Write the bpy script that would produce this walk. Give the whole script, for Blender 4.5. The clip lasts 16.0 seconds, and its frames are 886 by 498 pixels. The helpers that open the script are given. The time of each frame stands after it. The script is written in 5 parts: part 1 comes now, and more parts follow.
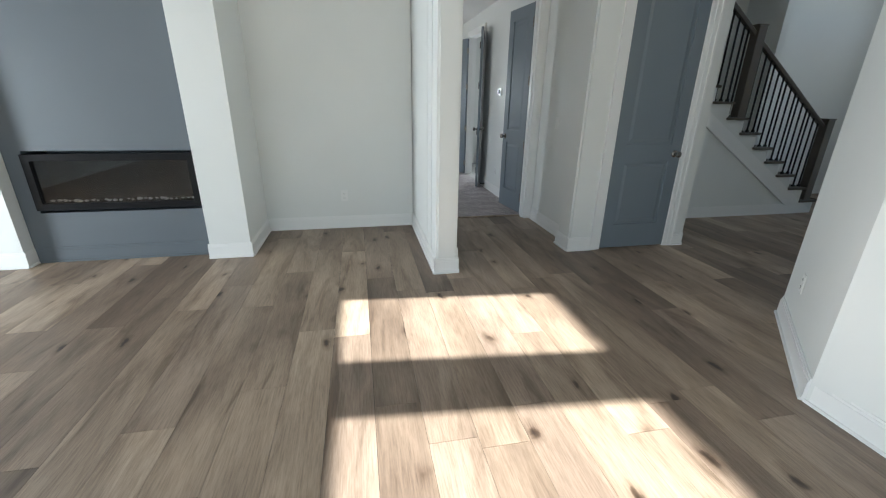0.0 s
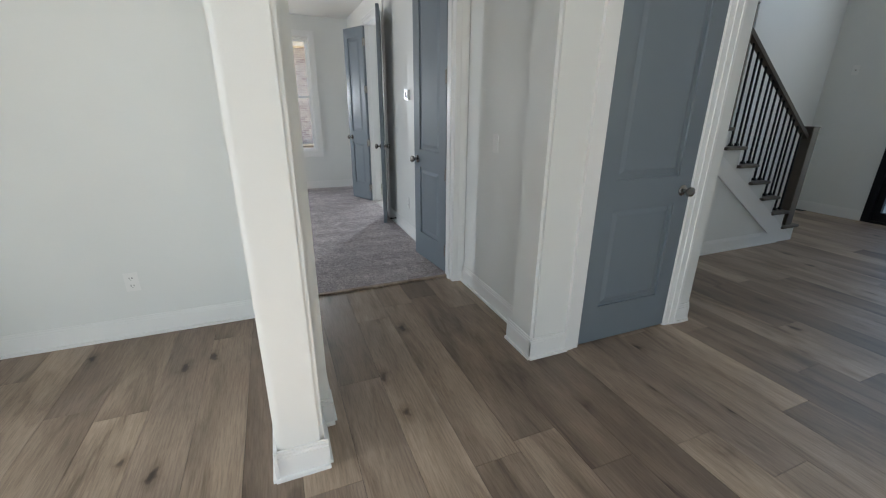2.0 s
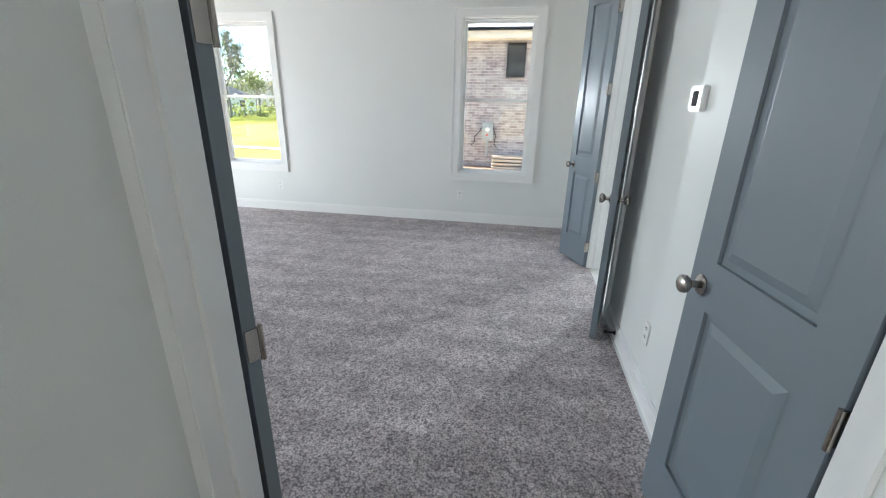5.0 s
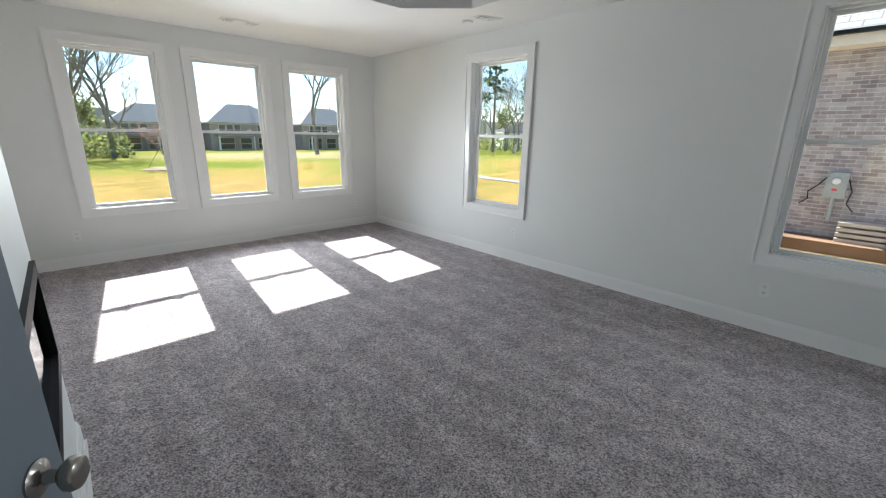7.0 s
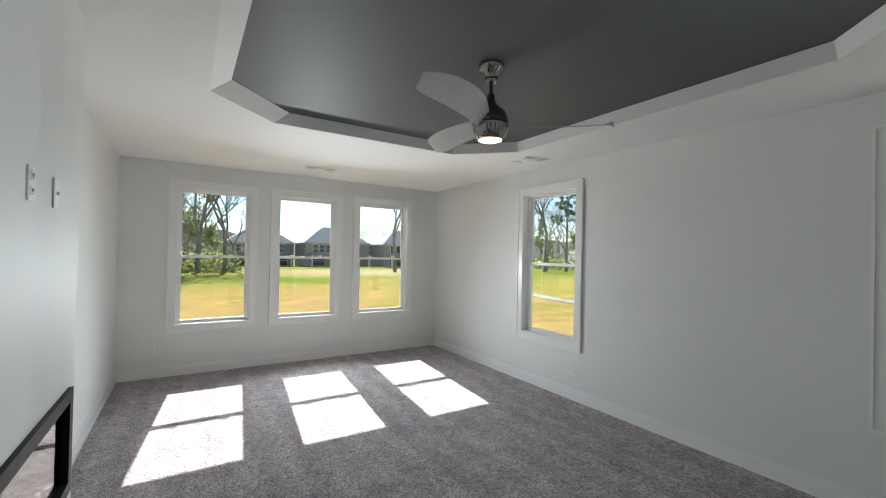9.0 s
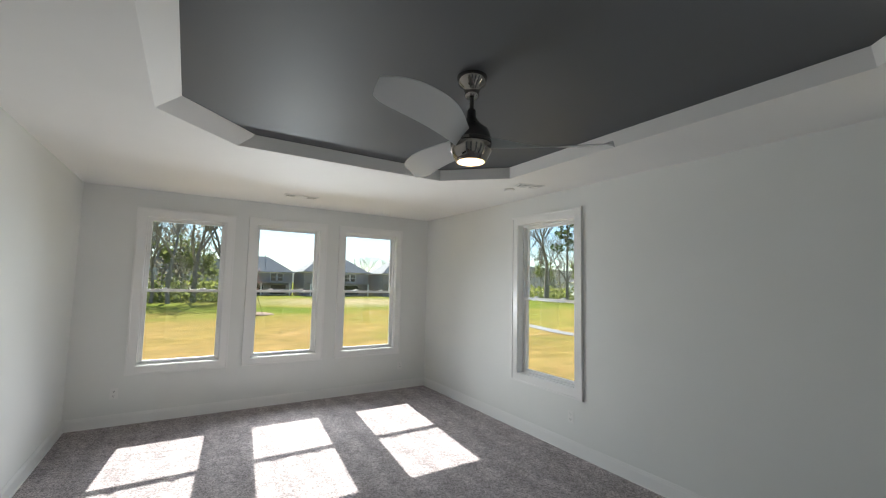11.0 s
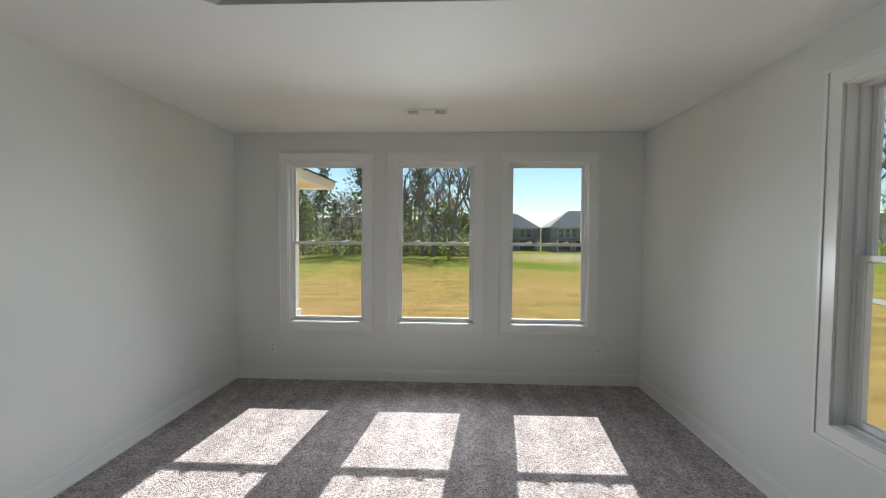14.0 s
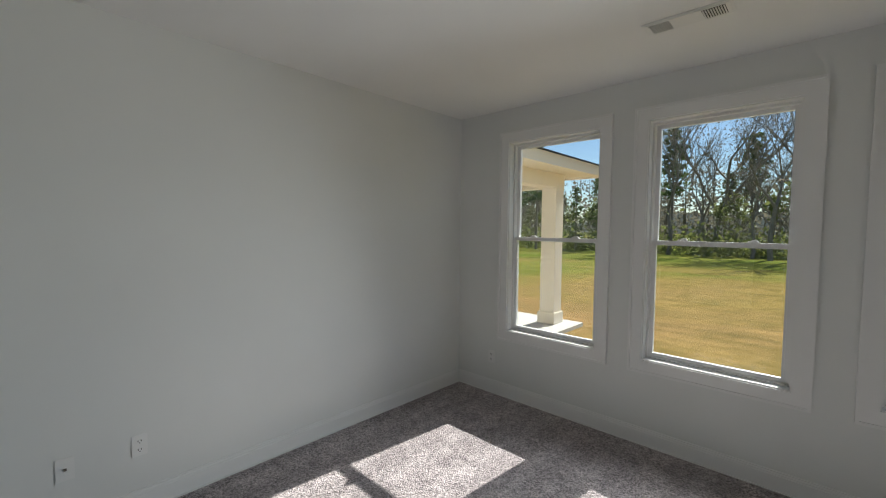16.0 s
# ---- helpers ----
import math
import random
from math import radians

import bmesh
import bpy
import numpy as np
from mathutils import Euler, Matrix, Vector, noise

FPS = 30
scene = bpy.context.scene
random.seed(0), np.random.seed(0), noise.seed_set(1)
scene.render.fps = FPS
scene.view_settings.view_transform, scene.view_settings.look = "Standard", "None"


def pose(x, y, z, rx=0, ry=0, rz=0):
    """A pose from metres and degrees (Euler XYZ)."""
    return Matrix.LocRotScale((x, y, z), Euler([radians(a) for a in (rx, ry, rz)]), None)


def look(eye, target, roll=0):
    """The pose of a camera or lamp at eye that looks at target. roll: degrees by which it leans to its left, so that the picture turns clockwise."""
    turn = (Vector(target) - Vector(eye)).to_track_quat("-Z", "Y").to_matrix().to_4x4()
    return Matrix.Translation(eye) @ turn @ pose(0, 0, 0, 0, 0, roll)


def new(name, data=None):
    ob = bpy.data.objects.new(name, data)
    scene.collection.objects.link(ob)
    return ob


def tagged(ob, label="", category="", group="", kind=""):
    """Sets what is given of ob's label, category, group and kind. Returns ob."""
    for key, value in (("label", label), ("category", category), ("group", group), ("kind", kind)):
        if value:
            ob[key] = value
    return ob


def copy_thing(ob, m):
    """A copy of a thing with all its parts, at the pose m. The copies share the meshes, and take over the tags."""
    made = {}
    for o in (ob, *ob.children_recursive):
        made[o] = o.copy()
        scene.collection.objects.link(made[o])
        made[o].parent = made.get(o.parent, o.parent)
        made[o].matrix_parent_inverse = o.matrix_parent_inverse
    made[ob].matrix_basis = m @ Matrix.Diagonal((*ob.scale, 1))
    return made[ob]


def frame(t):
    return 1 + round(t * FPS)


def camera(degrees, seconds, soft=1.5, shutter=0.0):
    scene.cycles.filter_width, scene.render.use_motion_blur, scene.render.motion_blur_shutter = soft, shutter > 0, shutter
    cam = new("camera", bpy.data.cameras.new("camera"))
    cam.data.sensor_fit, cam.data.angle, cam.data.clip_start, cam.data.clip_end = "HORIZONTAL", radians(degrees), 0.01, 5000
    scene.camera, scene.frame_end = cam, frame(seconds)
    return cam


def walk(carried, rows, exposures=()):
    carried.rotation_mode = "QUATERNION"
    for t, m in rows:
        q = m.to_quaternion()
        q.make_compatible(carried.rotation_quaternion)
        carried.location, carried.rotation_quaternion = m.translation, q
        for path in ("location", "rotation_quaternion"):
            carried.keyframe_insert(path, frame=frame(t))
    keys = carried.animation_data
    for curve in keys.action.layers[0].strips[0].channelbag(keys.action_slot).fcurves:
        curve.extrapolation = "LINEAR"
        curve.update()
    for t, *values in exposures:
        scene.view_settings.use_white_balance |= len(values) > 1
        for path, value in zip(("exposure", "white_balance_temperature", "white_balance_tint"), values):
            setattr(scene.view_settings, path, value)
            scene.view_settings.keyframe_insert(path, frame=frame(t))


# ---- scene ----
cam = camera(94.9, 16.0, soft=1.15)
PATH = [
    (0, (0.877, 0.507, 1.408), (1.256, 2.345, 0.715), 0.9),
    (0.5, (1.034, 0.944, 1.381), (1.673, 2.712, 0.698), 0.8),
    (1, (1.238, 1.393, 1.383), (1.987, 3.121, 0.71), 0.6),
    (1.5, (1.439, 1.845, 1.398), (2.202, 3.569, 0.73), 0.7),
    (2, (1.595, 2.278, 1.413), (2.311, 4.023, 0.749), 0.5),
    (2.5, (1.791, 2.683, 1.445), (2.426, 4.455, 0.769), 0.2),
    (3, (1.95, 3.094, 1.488), (2.449, 4.9, 0.794), -0.6),
    (5.5, (2.232, 4.942, 1.469), (1.592, 6.719, 0.811), 1.4),
    (6, (2.203, 5.289, 1.503), (1.235, 6.915, 0.855), 1.1),
    (6.5, (2.149, 5.604, 1.532), (0.919, 7.056, 0.918), 0.9),
    (7, (1.994, 5.784, 1.532), (0.58, 7.091, 0.994), 0.9),
    (7.5, (1.956, 5.966, 1.56), (0.405, 7.158, 1.14), 1.0),
    (8, (2.009, 6.1, 1.588), (0.368, 7.21, 1.314), 1.1),
    (8.5, (2.071, 6.134, 1.601), (0.381, 7.198, 1.484), 1.0),
    (9, (2.112, 6.055, 1.648), (0.419, 7.119, 1.667), 1.2),
    (9.5, (2.133, 5.972, 1.678), (0.467, 7.072, 1.811), 1.2),
    (12, (1.49, 7.035, 1.718), (-0.27, 7.97, 1.905), 0.5),
    (12.5, (1.28, 7.36, 1.665), (-0.592, 8.055, 1.777), 0.5),
    (13, (0.99, 7.49, 1.665), (-0.957, 7.949, 1.683), 0.4),
    (13.5, (0.655, 7.71, 1.64), (-1.336, 7.895, 1.605), 0.4),
    (14, (0.32, 7.845, 1.642), (-1.676, 7.763, 1.568), 0.4),
    (14.5, (-0.02, 7.9, 1.64), (-1.988, 7.558, 1.553), 0.5),
    (15, (-0.36, 8.06, 1.645), (-2.248, 7.41, 1.543), 0.6),
    (15.5, (-0.626, 8.099, 1.594), (-2.36, 7.107, 1.502), 0.9),
    (16, (-0.893, 8.113, 1.633), (-2.351, 6.749, 1.527), 0.5),
]
walk(cam, [(t, look(e, g, r)) for t, e, g, r in PATH],
     exposures=[(0.0, 2.1, 6050.0, 6.0), (1.5, 2.2, 6200.0, 8.5), (2.5, 2.8, 6200.0, 9.5), (3.0, 3.0, 6150.0, 9.0), (5.5, 2.88, 6080.0, 6.5), (6.0, 2.5, 6100.0, 6.5),
                (7.0, 2.05, 6150.0, 6.5), (9.0, 1.8, 6270.0, 6.5), (12.0, 1.6, 6350.0, 6.0), (13.0, 1.47, 6360.0, 6.0), (14.5, 1.0, 6380.0, 6.0), (16.0, 0.86, 6380.0, 6.0)])

# ---- daylight ----
SUN_WAY = Vector((1.21, -0.12, -1.0))
world = bpy.data.worlds.new("sky")
scene.world = world
world.use_nodes = True
wn = world.node_tree
sky = wn.nodes.new("ShaderNodeTexSky")
sky.sky_type = 'NISHITA'
sky.sun_disc = False
sky.sun_elevation = math.atan2(1.0, 1.216)
sky.sun_rotation = math.atan2(-1.21, 0.12)
sky.air_density, sky.dust_density, sky.ozone_density = 1.0, 0.05, 3.0
wn.links.new(sky.outputs[0], wn.nodes["Background"].inputs[0])
wn.nodes["Background"].inputs[1].default_value = 0.06
sun = new("sun", bpy.data.lights.new("sun", 'SUN'))
sun.data.energy, sun.data.angle, sun.data.color = 5.0, radians(0.55), (1.0, 0.96, 0.91)
sun.rotation_mode = 'QUATERNION'
sun.rotation_quaternion = SUN_WAY.to_track_quat('-Z', 'Y')



def window_light(m, watts, size=None):
    """An added lamp standing in for the sky's light at a window opening, looking along -z of m."""
    lamp = new("window_light", bpy.data.lights.new("window_light", 'AREA' if size else 'SPOT'))
    lamp.matrix_basis = m
    lamp.data.energy, lamp.data.color = watts, (0.93, 0.97, 1.0)
    if size:
        lamp.data.shape, lamp.data.size, lamp.data.size_y = 'RECTANGLE', *size
    else:
        lamp.data.shadow_soft_size, lamp.data.spot_size, lamp.data.spot_blend = 0.0, radians(145), 1.0
    return lamp


# Added spots without size, so only their light shows; one serves three west windows.
window_light(look((-4.05, 7.578, 1.3), (0.0, 7.578, 0.5)), 64)
for wx, watts in ((-1.436, 6), (1.884, 15)):
    window_light(look((wx, 9.74, 1.55), (wx, 6.0, 0.8)), watts)
window_light(look((4.375, 9.7, 1.6), (4.0, 6.0, 1.2)), 40)
# Added fill for the living room, near assumed openings out of view.
for wx in (-3.0, -1.4, 0.0):
    window_light(look((wx, -4.17, 1.25), (wx + 1.0, 0.0, 1.25)), 9, (1.4, 2.2))
window_light(look((-3.97, 2.95, 1.25), (0.0, 1.0, 1.25)), 46, (1.4, 2.2))
window_light(look((8.78, 4.12, 3.16), (5.0, 4.12, 0.0)), 4, (1.6, 1.0))

# ---- materials ----
def mat(name, rough=0.5, metal=0.0):
    m = bpy.data.materials.new(name)
    m.use_nodes = True
    n = m.node_tree.nodes
    p = n["Principled BSDF"]
    p.inputs["Roughness"].default_value, p.inputs["Metallic"].default_value = rough, metal
    return m, m.node_tree, p


def node(nt, kind, **kw):
    n = nt.nodes.new(kind)
    for k, v in kw.items():
        n.inputs[k.replace("_", " ")].default_value = v
    return n


def coords(nt, kind="Object", scale=(1, 1, 1)):
    tc = nt.nodes.new("ShaderNodeTexCoord")
    mp = nt.nodes.new("ShaderNodeMapping")
    mp.inputs["Scale"].default_value = scale
    nt.links.new(tc.outputs[kind], mp.inputs[0])
    return mp.outputs[0]


def ramp(nt, src, stops):
    r = nt.nodes.new("ShaderNodeValToRGB")
    e = r.color_ramp.elements
    while len(e) < len(stops):
        e.new(0.5)
    for el, (pos, c) in zip(e, stops):
        el.position, el.color = pos, (*c, 1)
    nt.links.new(src, r.inputs[0])
    return r.outputs[0]


def mixc(nt, a, b, f, how='MIX'):
    m = nt.nodes.new("ShaderNodeMix")
    m.data_type, m.blend_type = 'RGBA', how
    for sock, v in ((m.inputs[0], f), (m.inputs[6], a), (m.inputs[7], b)):
        if hasattr(v, "is_output"):
            nt.links.new(v, sock)
        elif isinstance(v, tuple):
            sock.default_value = (*v, 1)
        else:
            sock.default_value = v
    return m.outputs[2]


def bump(nt, p, src, strength=0.2, dist=0.002):
    b = nt.nodes.new("ShaderNodeBump")
    b.inputs["Strength"].default_value, b.inputs["Distance"].default_value = strength, dist
    nt.links.new(src, b.inputs["Height"])
    nt.links.new(b.outputs[0], p.inputs["Normal"])


def painted(name, colour, rough=0.5, grain=180.0, relief=0.12, mottle=0.04):
    m, nt, p = mat(name, rough)
    v = coords(nt)
    big = node(nt, "ShaderNodeTexNoise", Scale=1.3, Detail=3.0)
    fine = node(nt, "ShaderNodeTexNoise", Scale=grain, Detail=2.0)
    nt.links.new(v, big.inputs[0]), nt.links.new(v, fine.inputs[0])
    lo = tuple(c * (1 - mottle) for c in colour)
    hi = tuple(min(1, c * (1 + mottle)) for c in colour)
    nt.links.new(ramp(nt, big.outputs[0], [(0.3, lo), (0.7, hi)]), p.inputs["Base Color"])
    bump(nt, p, fine.outputs[0], relief, 0.0015)
    return m


WALL = painted("wall_paint", (0.75, 0.76, 0.738), 0.55, 220, 0.18, 0.02)
CEIL = painted("ceiling_paint", (0.84, 0.835, 0.82), 0.7, 160, 0.2, 0.02)
TRIM = painted("trim_paint", (0.815, 0.815, 0.80), 0.3, 60, 0.04, 0.015)
GREY_DOOR = painted("grey_door_paint", (0.175, 0.205, 0.235), 0.46, 50, 0.06, 0.04)
GREY_WALL = painted("grey_accent_paint", (0.115, 0.133, 0.15), 0.55, 200, 0.15, 0.03)
GREY_TRAY = painted("grey_ceiling_paint", (0.085, 0.09, 0.097), 0.6, 160, 0.2, 0.03)
CREAM = painted("cream_exterior_paint", (0.78, 0.70, 0.58), 0.55, 80, 0.1, 0.03)
PLASTIC = painted("white_plastic", (0.8, 0.8, 0.78), 0.3, 30, 0.02, 0.01)
VINYL = painted("white_vinyl", (0.82, 0.82, 0.81), 0.35, 40, 0.03, 0.01)
STAIN = painted("stained_oak", (0.085, 0.07, 0.055), 0.45, 40, 0.2, 0.25)
CONCRETE = painted("pale_concrete", (0.52, 0.50, 0.46), 0.85, 30, 0.4, 0.12)
STONE = painted("entry_stone", (0.42, 0.40, 0.38), 0.9, 12, 0.5, 0.2)


def plain(name, colour, rough=0.4, metal=0.0):
    m, nt, p = mat(name, rough, metal)
    v = coords(nt)
    n = node(nt, "ShaderNodeTexNoise", Scale=35.0, Detail=3.0)
    nt.links.new(v, n.inputs[0])
    nt.links.new(ramp(nt, n.outputs[0], [(0.3, tuple(c * 0.9 for c in colour)), (0.7, colour)]), p.inputs["Base Color"])
    r = node(nt, "ShaderNodeMapRange", To_Min=max(0.02, rough - 0.05), To_Max=rough + 0.05)
    nt.links.new(n.outputs[0], r.inputs[0])
    nt.links.new(r.outputs[0], p.inputs["Roughness"])
    return m


IRON = plain("black_iron", (0.012, 0.012, 0.014), 0.45, 0.6)
BLACK = plain("black_satin_metal", (0.010, 0.010, 0.011), 0.45, 0.0)
BLACK.node_tree.nodes["Principled BSDF"].inputs["Specular IOR Level"].default_value = 0.12
# Near-black; on outlets and vents it stands for the shade inside openings.
DARK = plain("matt_near_black", (0.01, 0.01, 0.01), 0.8)
NICKEL = plain("satin_nickel", (0.42, 0.39, 0.36), 0.22, 1.0)
CHROME = plain("smoked_chrome", (0.30, 0.28, 0.26), 0.08, 1.0)
GUN = plain("gunmetal_motor", (0.13, 0.125, 0.12), 0.3, 0.9)
METER = plain("grey_galvanised_box", (0.42, 0.45, 0.46), 0.5, 0.2)
PORCELAIN = plain("white_porcelain", (0.8, 0.8, 0.79), 0.12)
RED = plain("red_sticker", (0.7, 0.08, 0.08), 0.4)
TAN = plain("tan_boards", (0.52, 0.46, 0.40), 0.8)


def glass(name, rough=0.0, tint=(0.97, 0.985, 0.98), ior=1.5):
    m = bpy.data.materials.new(name)
    m.use_nodes = True
    nt = m.node_tree
    nt.nodes.clear()
    out = nt.nodes.new("ShaderNodeOutputMaterial")
    tr = nt.nodes.new("ShaderNodeBsdfTransparent")
    tr.inputs[0].default_value = (*tint, 1)
    gl = nt.nodes.new("ShaderNodeBsdfGlossy")
    gl.inputs["Roughness"].default_value = rough
    lw = nt.nodes.new("ShaderNodeLayerWeight")
    pw = nt.nodes.new("ShaderNodeMath")
    pw.operation, pw.inputs[1].default_value = 'POWER', 5.0
    nt.links.new(lw.outputs["Facing"], pw.inputs[0])
    f0 = ((ior - 1) / (ior + 1)) ** 2
    fr = node(nt, "ShaderNodeMapRange", To_Min=f0, To_Max=0.8)
    nt.links.new(pw.outputs[0], fr.inputs[0])
    mx = nt.nodes.new("ShaderNodeMixShader")
    nt.links.new(fr.outputs[0], mx.inputs[0])
    nt.links.new(tr.outputs[0], mx.inputs[1])
    nt.links.new(gl.outputs[0], mx.inputs[2])
    nt.links.new(mx.outputs[0], out.inputs[0])
    return m


PANE = glass("window_glass")
SMOKE = glass("firebox_glass", 0.0, (0.7, 0.7, 0.7), 1.75)
FARPANE = plain("far_window_glass", (0.03, 0.035, 0.04), 0.08)


def acrylic():
    m, nt, p = mat("clear_acrylic", 0.28)
    p.inputs["Base Color"].default_value = (0.75, 0.76, 0.76, 1)
    tr = nt.nodes.new("ShaderNodeBsdfTransparent")
    tr.inputs[0].default_value = (0.93, 0.94, 0.94, 1)
    mx = nt.nodes.new("ShaderNodeMixShader")
    mx.inputs[0].default_value = 0.55
    nt.links.new(tr.outputs[0], mx.inputs[1])
    nt.links.new(p.outputs[0], mx.inputs[2])
    nt.links.new(mx.outputs[0], nt.nodes["Material Output"].inputs[0])
    return m


ACRYLIC = acrylic()


def emitter(name, colour, strength):
    m, nt, p = mat(name, 0.4)
    p.inputs["Base Color"].default_value = (0.9, 0.88, 0.84, 1)
    p.inputs["Emission Color"].default_value = (*colour, 1)
    p.inputs["Emission Strength"].default_value = strength
    return m


LAMP = emitter("warm_led_diffuser", (1.0, 0.66, 0.33), 1.1)


def wood_floor():
    m, nt, p = mat("oak_plank", 0.42)
    info = nt.nodes.new("ShaderNodeObjectInfo")
    geo = nt.nodes.new("ShaderNodeNewGeometry")
    add = nt.nodes.new("ShaderNodeMath")
    add.operation = 'ADD'
    nt.links.new(info.outputs["Random"], add.inputs[0])
    nt.links.new(geo.outputs["Random Per Island"], add.inputs[1])
    frac = nt.nodes.new("ShaderNodeMath")
    frac.operation = 'FRACT'
    nt.links.new(add.outputs[0], frac.inputs[0])
    tc = nt.nodes.new("ShaderNodeNewGeometry")
    sc = nt.nodes.new("ShaderNodeVectorMath")
    sc.operation = 'SCALE'
    comb = nt.nodes.new("ShaderNodeCombineXYZ")
    nt.links.new(frac.outputs[0], comb.inputs[0])
    nt.links.new(frac.outputs[0], comb.inputs[1])
    sc.inputs[3].default_value = 37.0
    nt.links.new(comb.outputs[0], sc.inputs[0])
    va = nt.nodes.new("ShaderNodeVectorMath")
    nt.links.new(tc.outputs["Position"], va.inputs[0])
    nt.links.new(sc.outputs[0], va.inputs[1])

    def stretched(sx, sy):
        mp = nt.nodes.new("ShaderNodeMapping")
        mp.inputs["Scale"].default_value = (sx, sy, 1)
        nt.links.new(va.outputs[0], mp.inputs[0])
        return mp.outputs[0]
    warp = node(nt, "ShaderNodeTexNoise", Scale=1.0, Detail=5.0, Roughness=0.62, Distortion=0.9)
    nt.links.new(stretched(7, 1.1), warp.inputs[0])
    cloud = node(nt, "ShaderNodeTexNoise", Scale=1.0, Detail=2.0)
    nt.links.new(stretched(3.2, 0.9), cloud.inputs[0])
    grain = node(nt, "ShaderNodeTexNoise", Scale=1.0, Detail=6.0, Roughness=0.7)
    nt.links.new(stretched(130, 7), grain.inputs[0])
    bend = node(nt, "ShaderNodeTexNoise", Scale=9.0, Detail=3.0)
    nt.links.new(va.outputs[0], bend.inputs[0])
    shift = nt.nodes.new("ShaderNodeVectorMath")
    shift.operation = 'MULTIPLY_ADD'
    nt.links.new(bend.outputs["Color"], shift.inputs[0])
    shift.inputs[1].default_value = (0.10, 0.10, 0.0)
    nt.links.new(va.outputs[0], shift.inputs[2])
    flat = nt.nodes.new("ShaderNodeMapping")
    flat.inputs["Scale"].default_value = (4.4, 2.1, 0.0)
    nt.links.new(shift.outputs[0], flat.inputs[0])
    knot = node(nt, "ShaderNodeTexVoronoi", Scale=1.0)
    nt.links.new(flat.outputs[0], knot.inputs[0])
    base = ramp(nt, frac.outputs[0], [(0.0, (0.185, 0.138, 0.103)), (0.3, (0.30, 0.232, 0.174)), (0.62, (0.405, 0.318, 0.238)), (0.8, (0.33, 0.258, 0.20)), (1.0, (0.235, 0.178, 0.134))])
    dark = ramp(nt, warp.outputs[0], [(0.30, (0.47, 0.43, 0.40)), (0.45, (0.86, 0.845, 0.83)), (0.58, (1.02, 1.01, 1.0)), (0.75, (1.14, 1.13, 1.12))])
    c = mixc(nt, base, dark, 1.0, 'MULTIPLY')
    c = mixc(nt, c, ramp(nt, cloud.outputs[0], [(0.35, (0.74, 0.72, 0.71)), (0.65, (1.14, 1.14, 1.13))]), 1.0, 'MULTIPLY')
    g = ramp(nt, grain.outputs[0], [(0.32, (0.60, 0.57, 0.54)), (0.58, (1.08, 1.08, 1.08))])
    c = mixc(nt, c, g, 0.8, 'MULTIPLY')
    k = ramp(nt, knot.outputs["Distance"], [(0.04, (0.09, 0.07, 0.06)), (0.075, (0.30, 0.26, 0.23)), (0.105, (0.70, 0.67, 0.65)), (0.22, (1, 1, 1))])
    c = mixc(nt, c, k, 0.95, 'MULTIPLY')
    nt.links.new(c, p.inputs["Base Color"])
    r = node(nt, "ShaderNodeMapRange", To_Min=0.36, To_Max=0.55)
    nt.links.new(grain.outputs[0], r.inputs[0])
    nt.links.new(r.outputs[0], p.inputs["Roughness"])
    bump(nt, p, grain.outputs[0], 0.12, 0.001)
    return m


OAK = wood_floor()


def carpet():
    m, nt, p = mat("carpet_pile", 0.95)
    v = coords(nt)
    tuft = node(nt, "ShaderNodeTexVoronoi", Scale=105.0)
    mid = node(nt, "ShaderNodeTexNoise", Scale=52.0, Detail=5.0, Roughness=0.75)
    clump = node(nt, "ShaderNodeTexNoise", Scale=15.0, Detail=3.0, Roughness=0.6, Distortion=1.0)
    lay = node(nt, "ShaderNodeTexNoise", Scale=3.0, Detail=4.0, Roughness=0.65, Distortion=0.8)
    for n in (tuft, mid, clump, lay):
        nt.links.new(v, n.inputs[0])
    sweep = node(nt, "ShaderNodeTexWave", Scale=1.05, Distortion=2.5, Detail=2.0)
    sweep.bands_direction = 'Y'
    nt.links.new(v, sweep.inputs[0])
    c = ramp(nt, tuft.outputs["Distance"], [(0.0, (0.72, 0.65, 0.652)), (0.42, (0.575, 0.516, 0.518)), (0.8, (0.22, 0.195, 0.197))])
    c = mixc(nt, c, ramp(nt, mid.outputs[0], [(0.38, (0.62, 0.61, 0.61)), (0.58, (1.16, 1.16, 1.155))]), 1.0, 'MULTIPLY')
    c = mixc(nt, c, ramp(nt, clump.outputs[0], [(0.36, (0.78, 0.77, 0.77)), (0.62, (1.08, 1.08, 1.08))]), 1.0, 'MULTIPLY')
    c = mixc(nt, c, ramp(nt, lay.outputs[0], [(0.38, (0.84, 0.83, 0.83)), (0.6, (1.06, 1.06, 1.06))]), 1.0, 'MULTIPLY')
    c = mixc(nt, c, ramp(nt, sweep.outputs[0], [(0.3, (0.90, 0.89, 0.89)), (0.7, (1.03, 1.03, 1.03))]), 1.0, 'MULTIPLY')
    nt.links.new(c, p.inputs["Base Color"])
    p.inputs["Sheen Weight"].default_value = 0.2
    h = mixc(nt, tuft.outputs["Distance"], mid.outputs[0], 0.55)
    bump(nt, p, h, 1.0, 0.018)
    return m


CARPET = carpet()


def tile():
    m, nt, p = mat("pale_floor_tile", 0.25)
    v = coords(nt)
    n = node(nt, "ShaderNodeTexNoise", Scale=2.5, Detail=6.0, Distortion=1.5)
    nt.links.new(v, n.inputs[0])
    nt.links.new(ramp(nt, n.outputs[0], [(0.4, (0.62, 0.60, 0.57)), (0.6, (0.74, 0.73, 0.71))]), p.inputs["Base Color"])
    return m


TILE = tile()


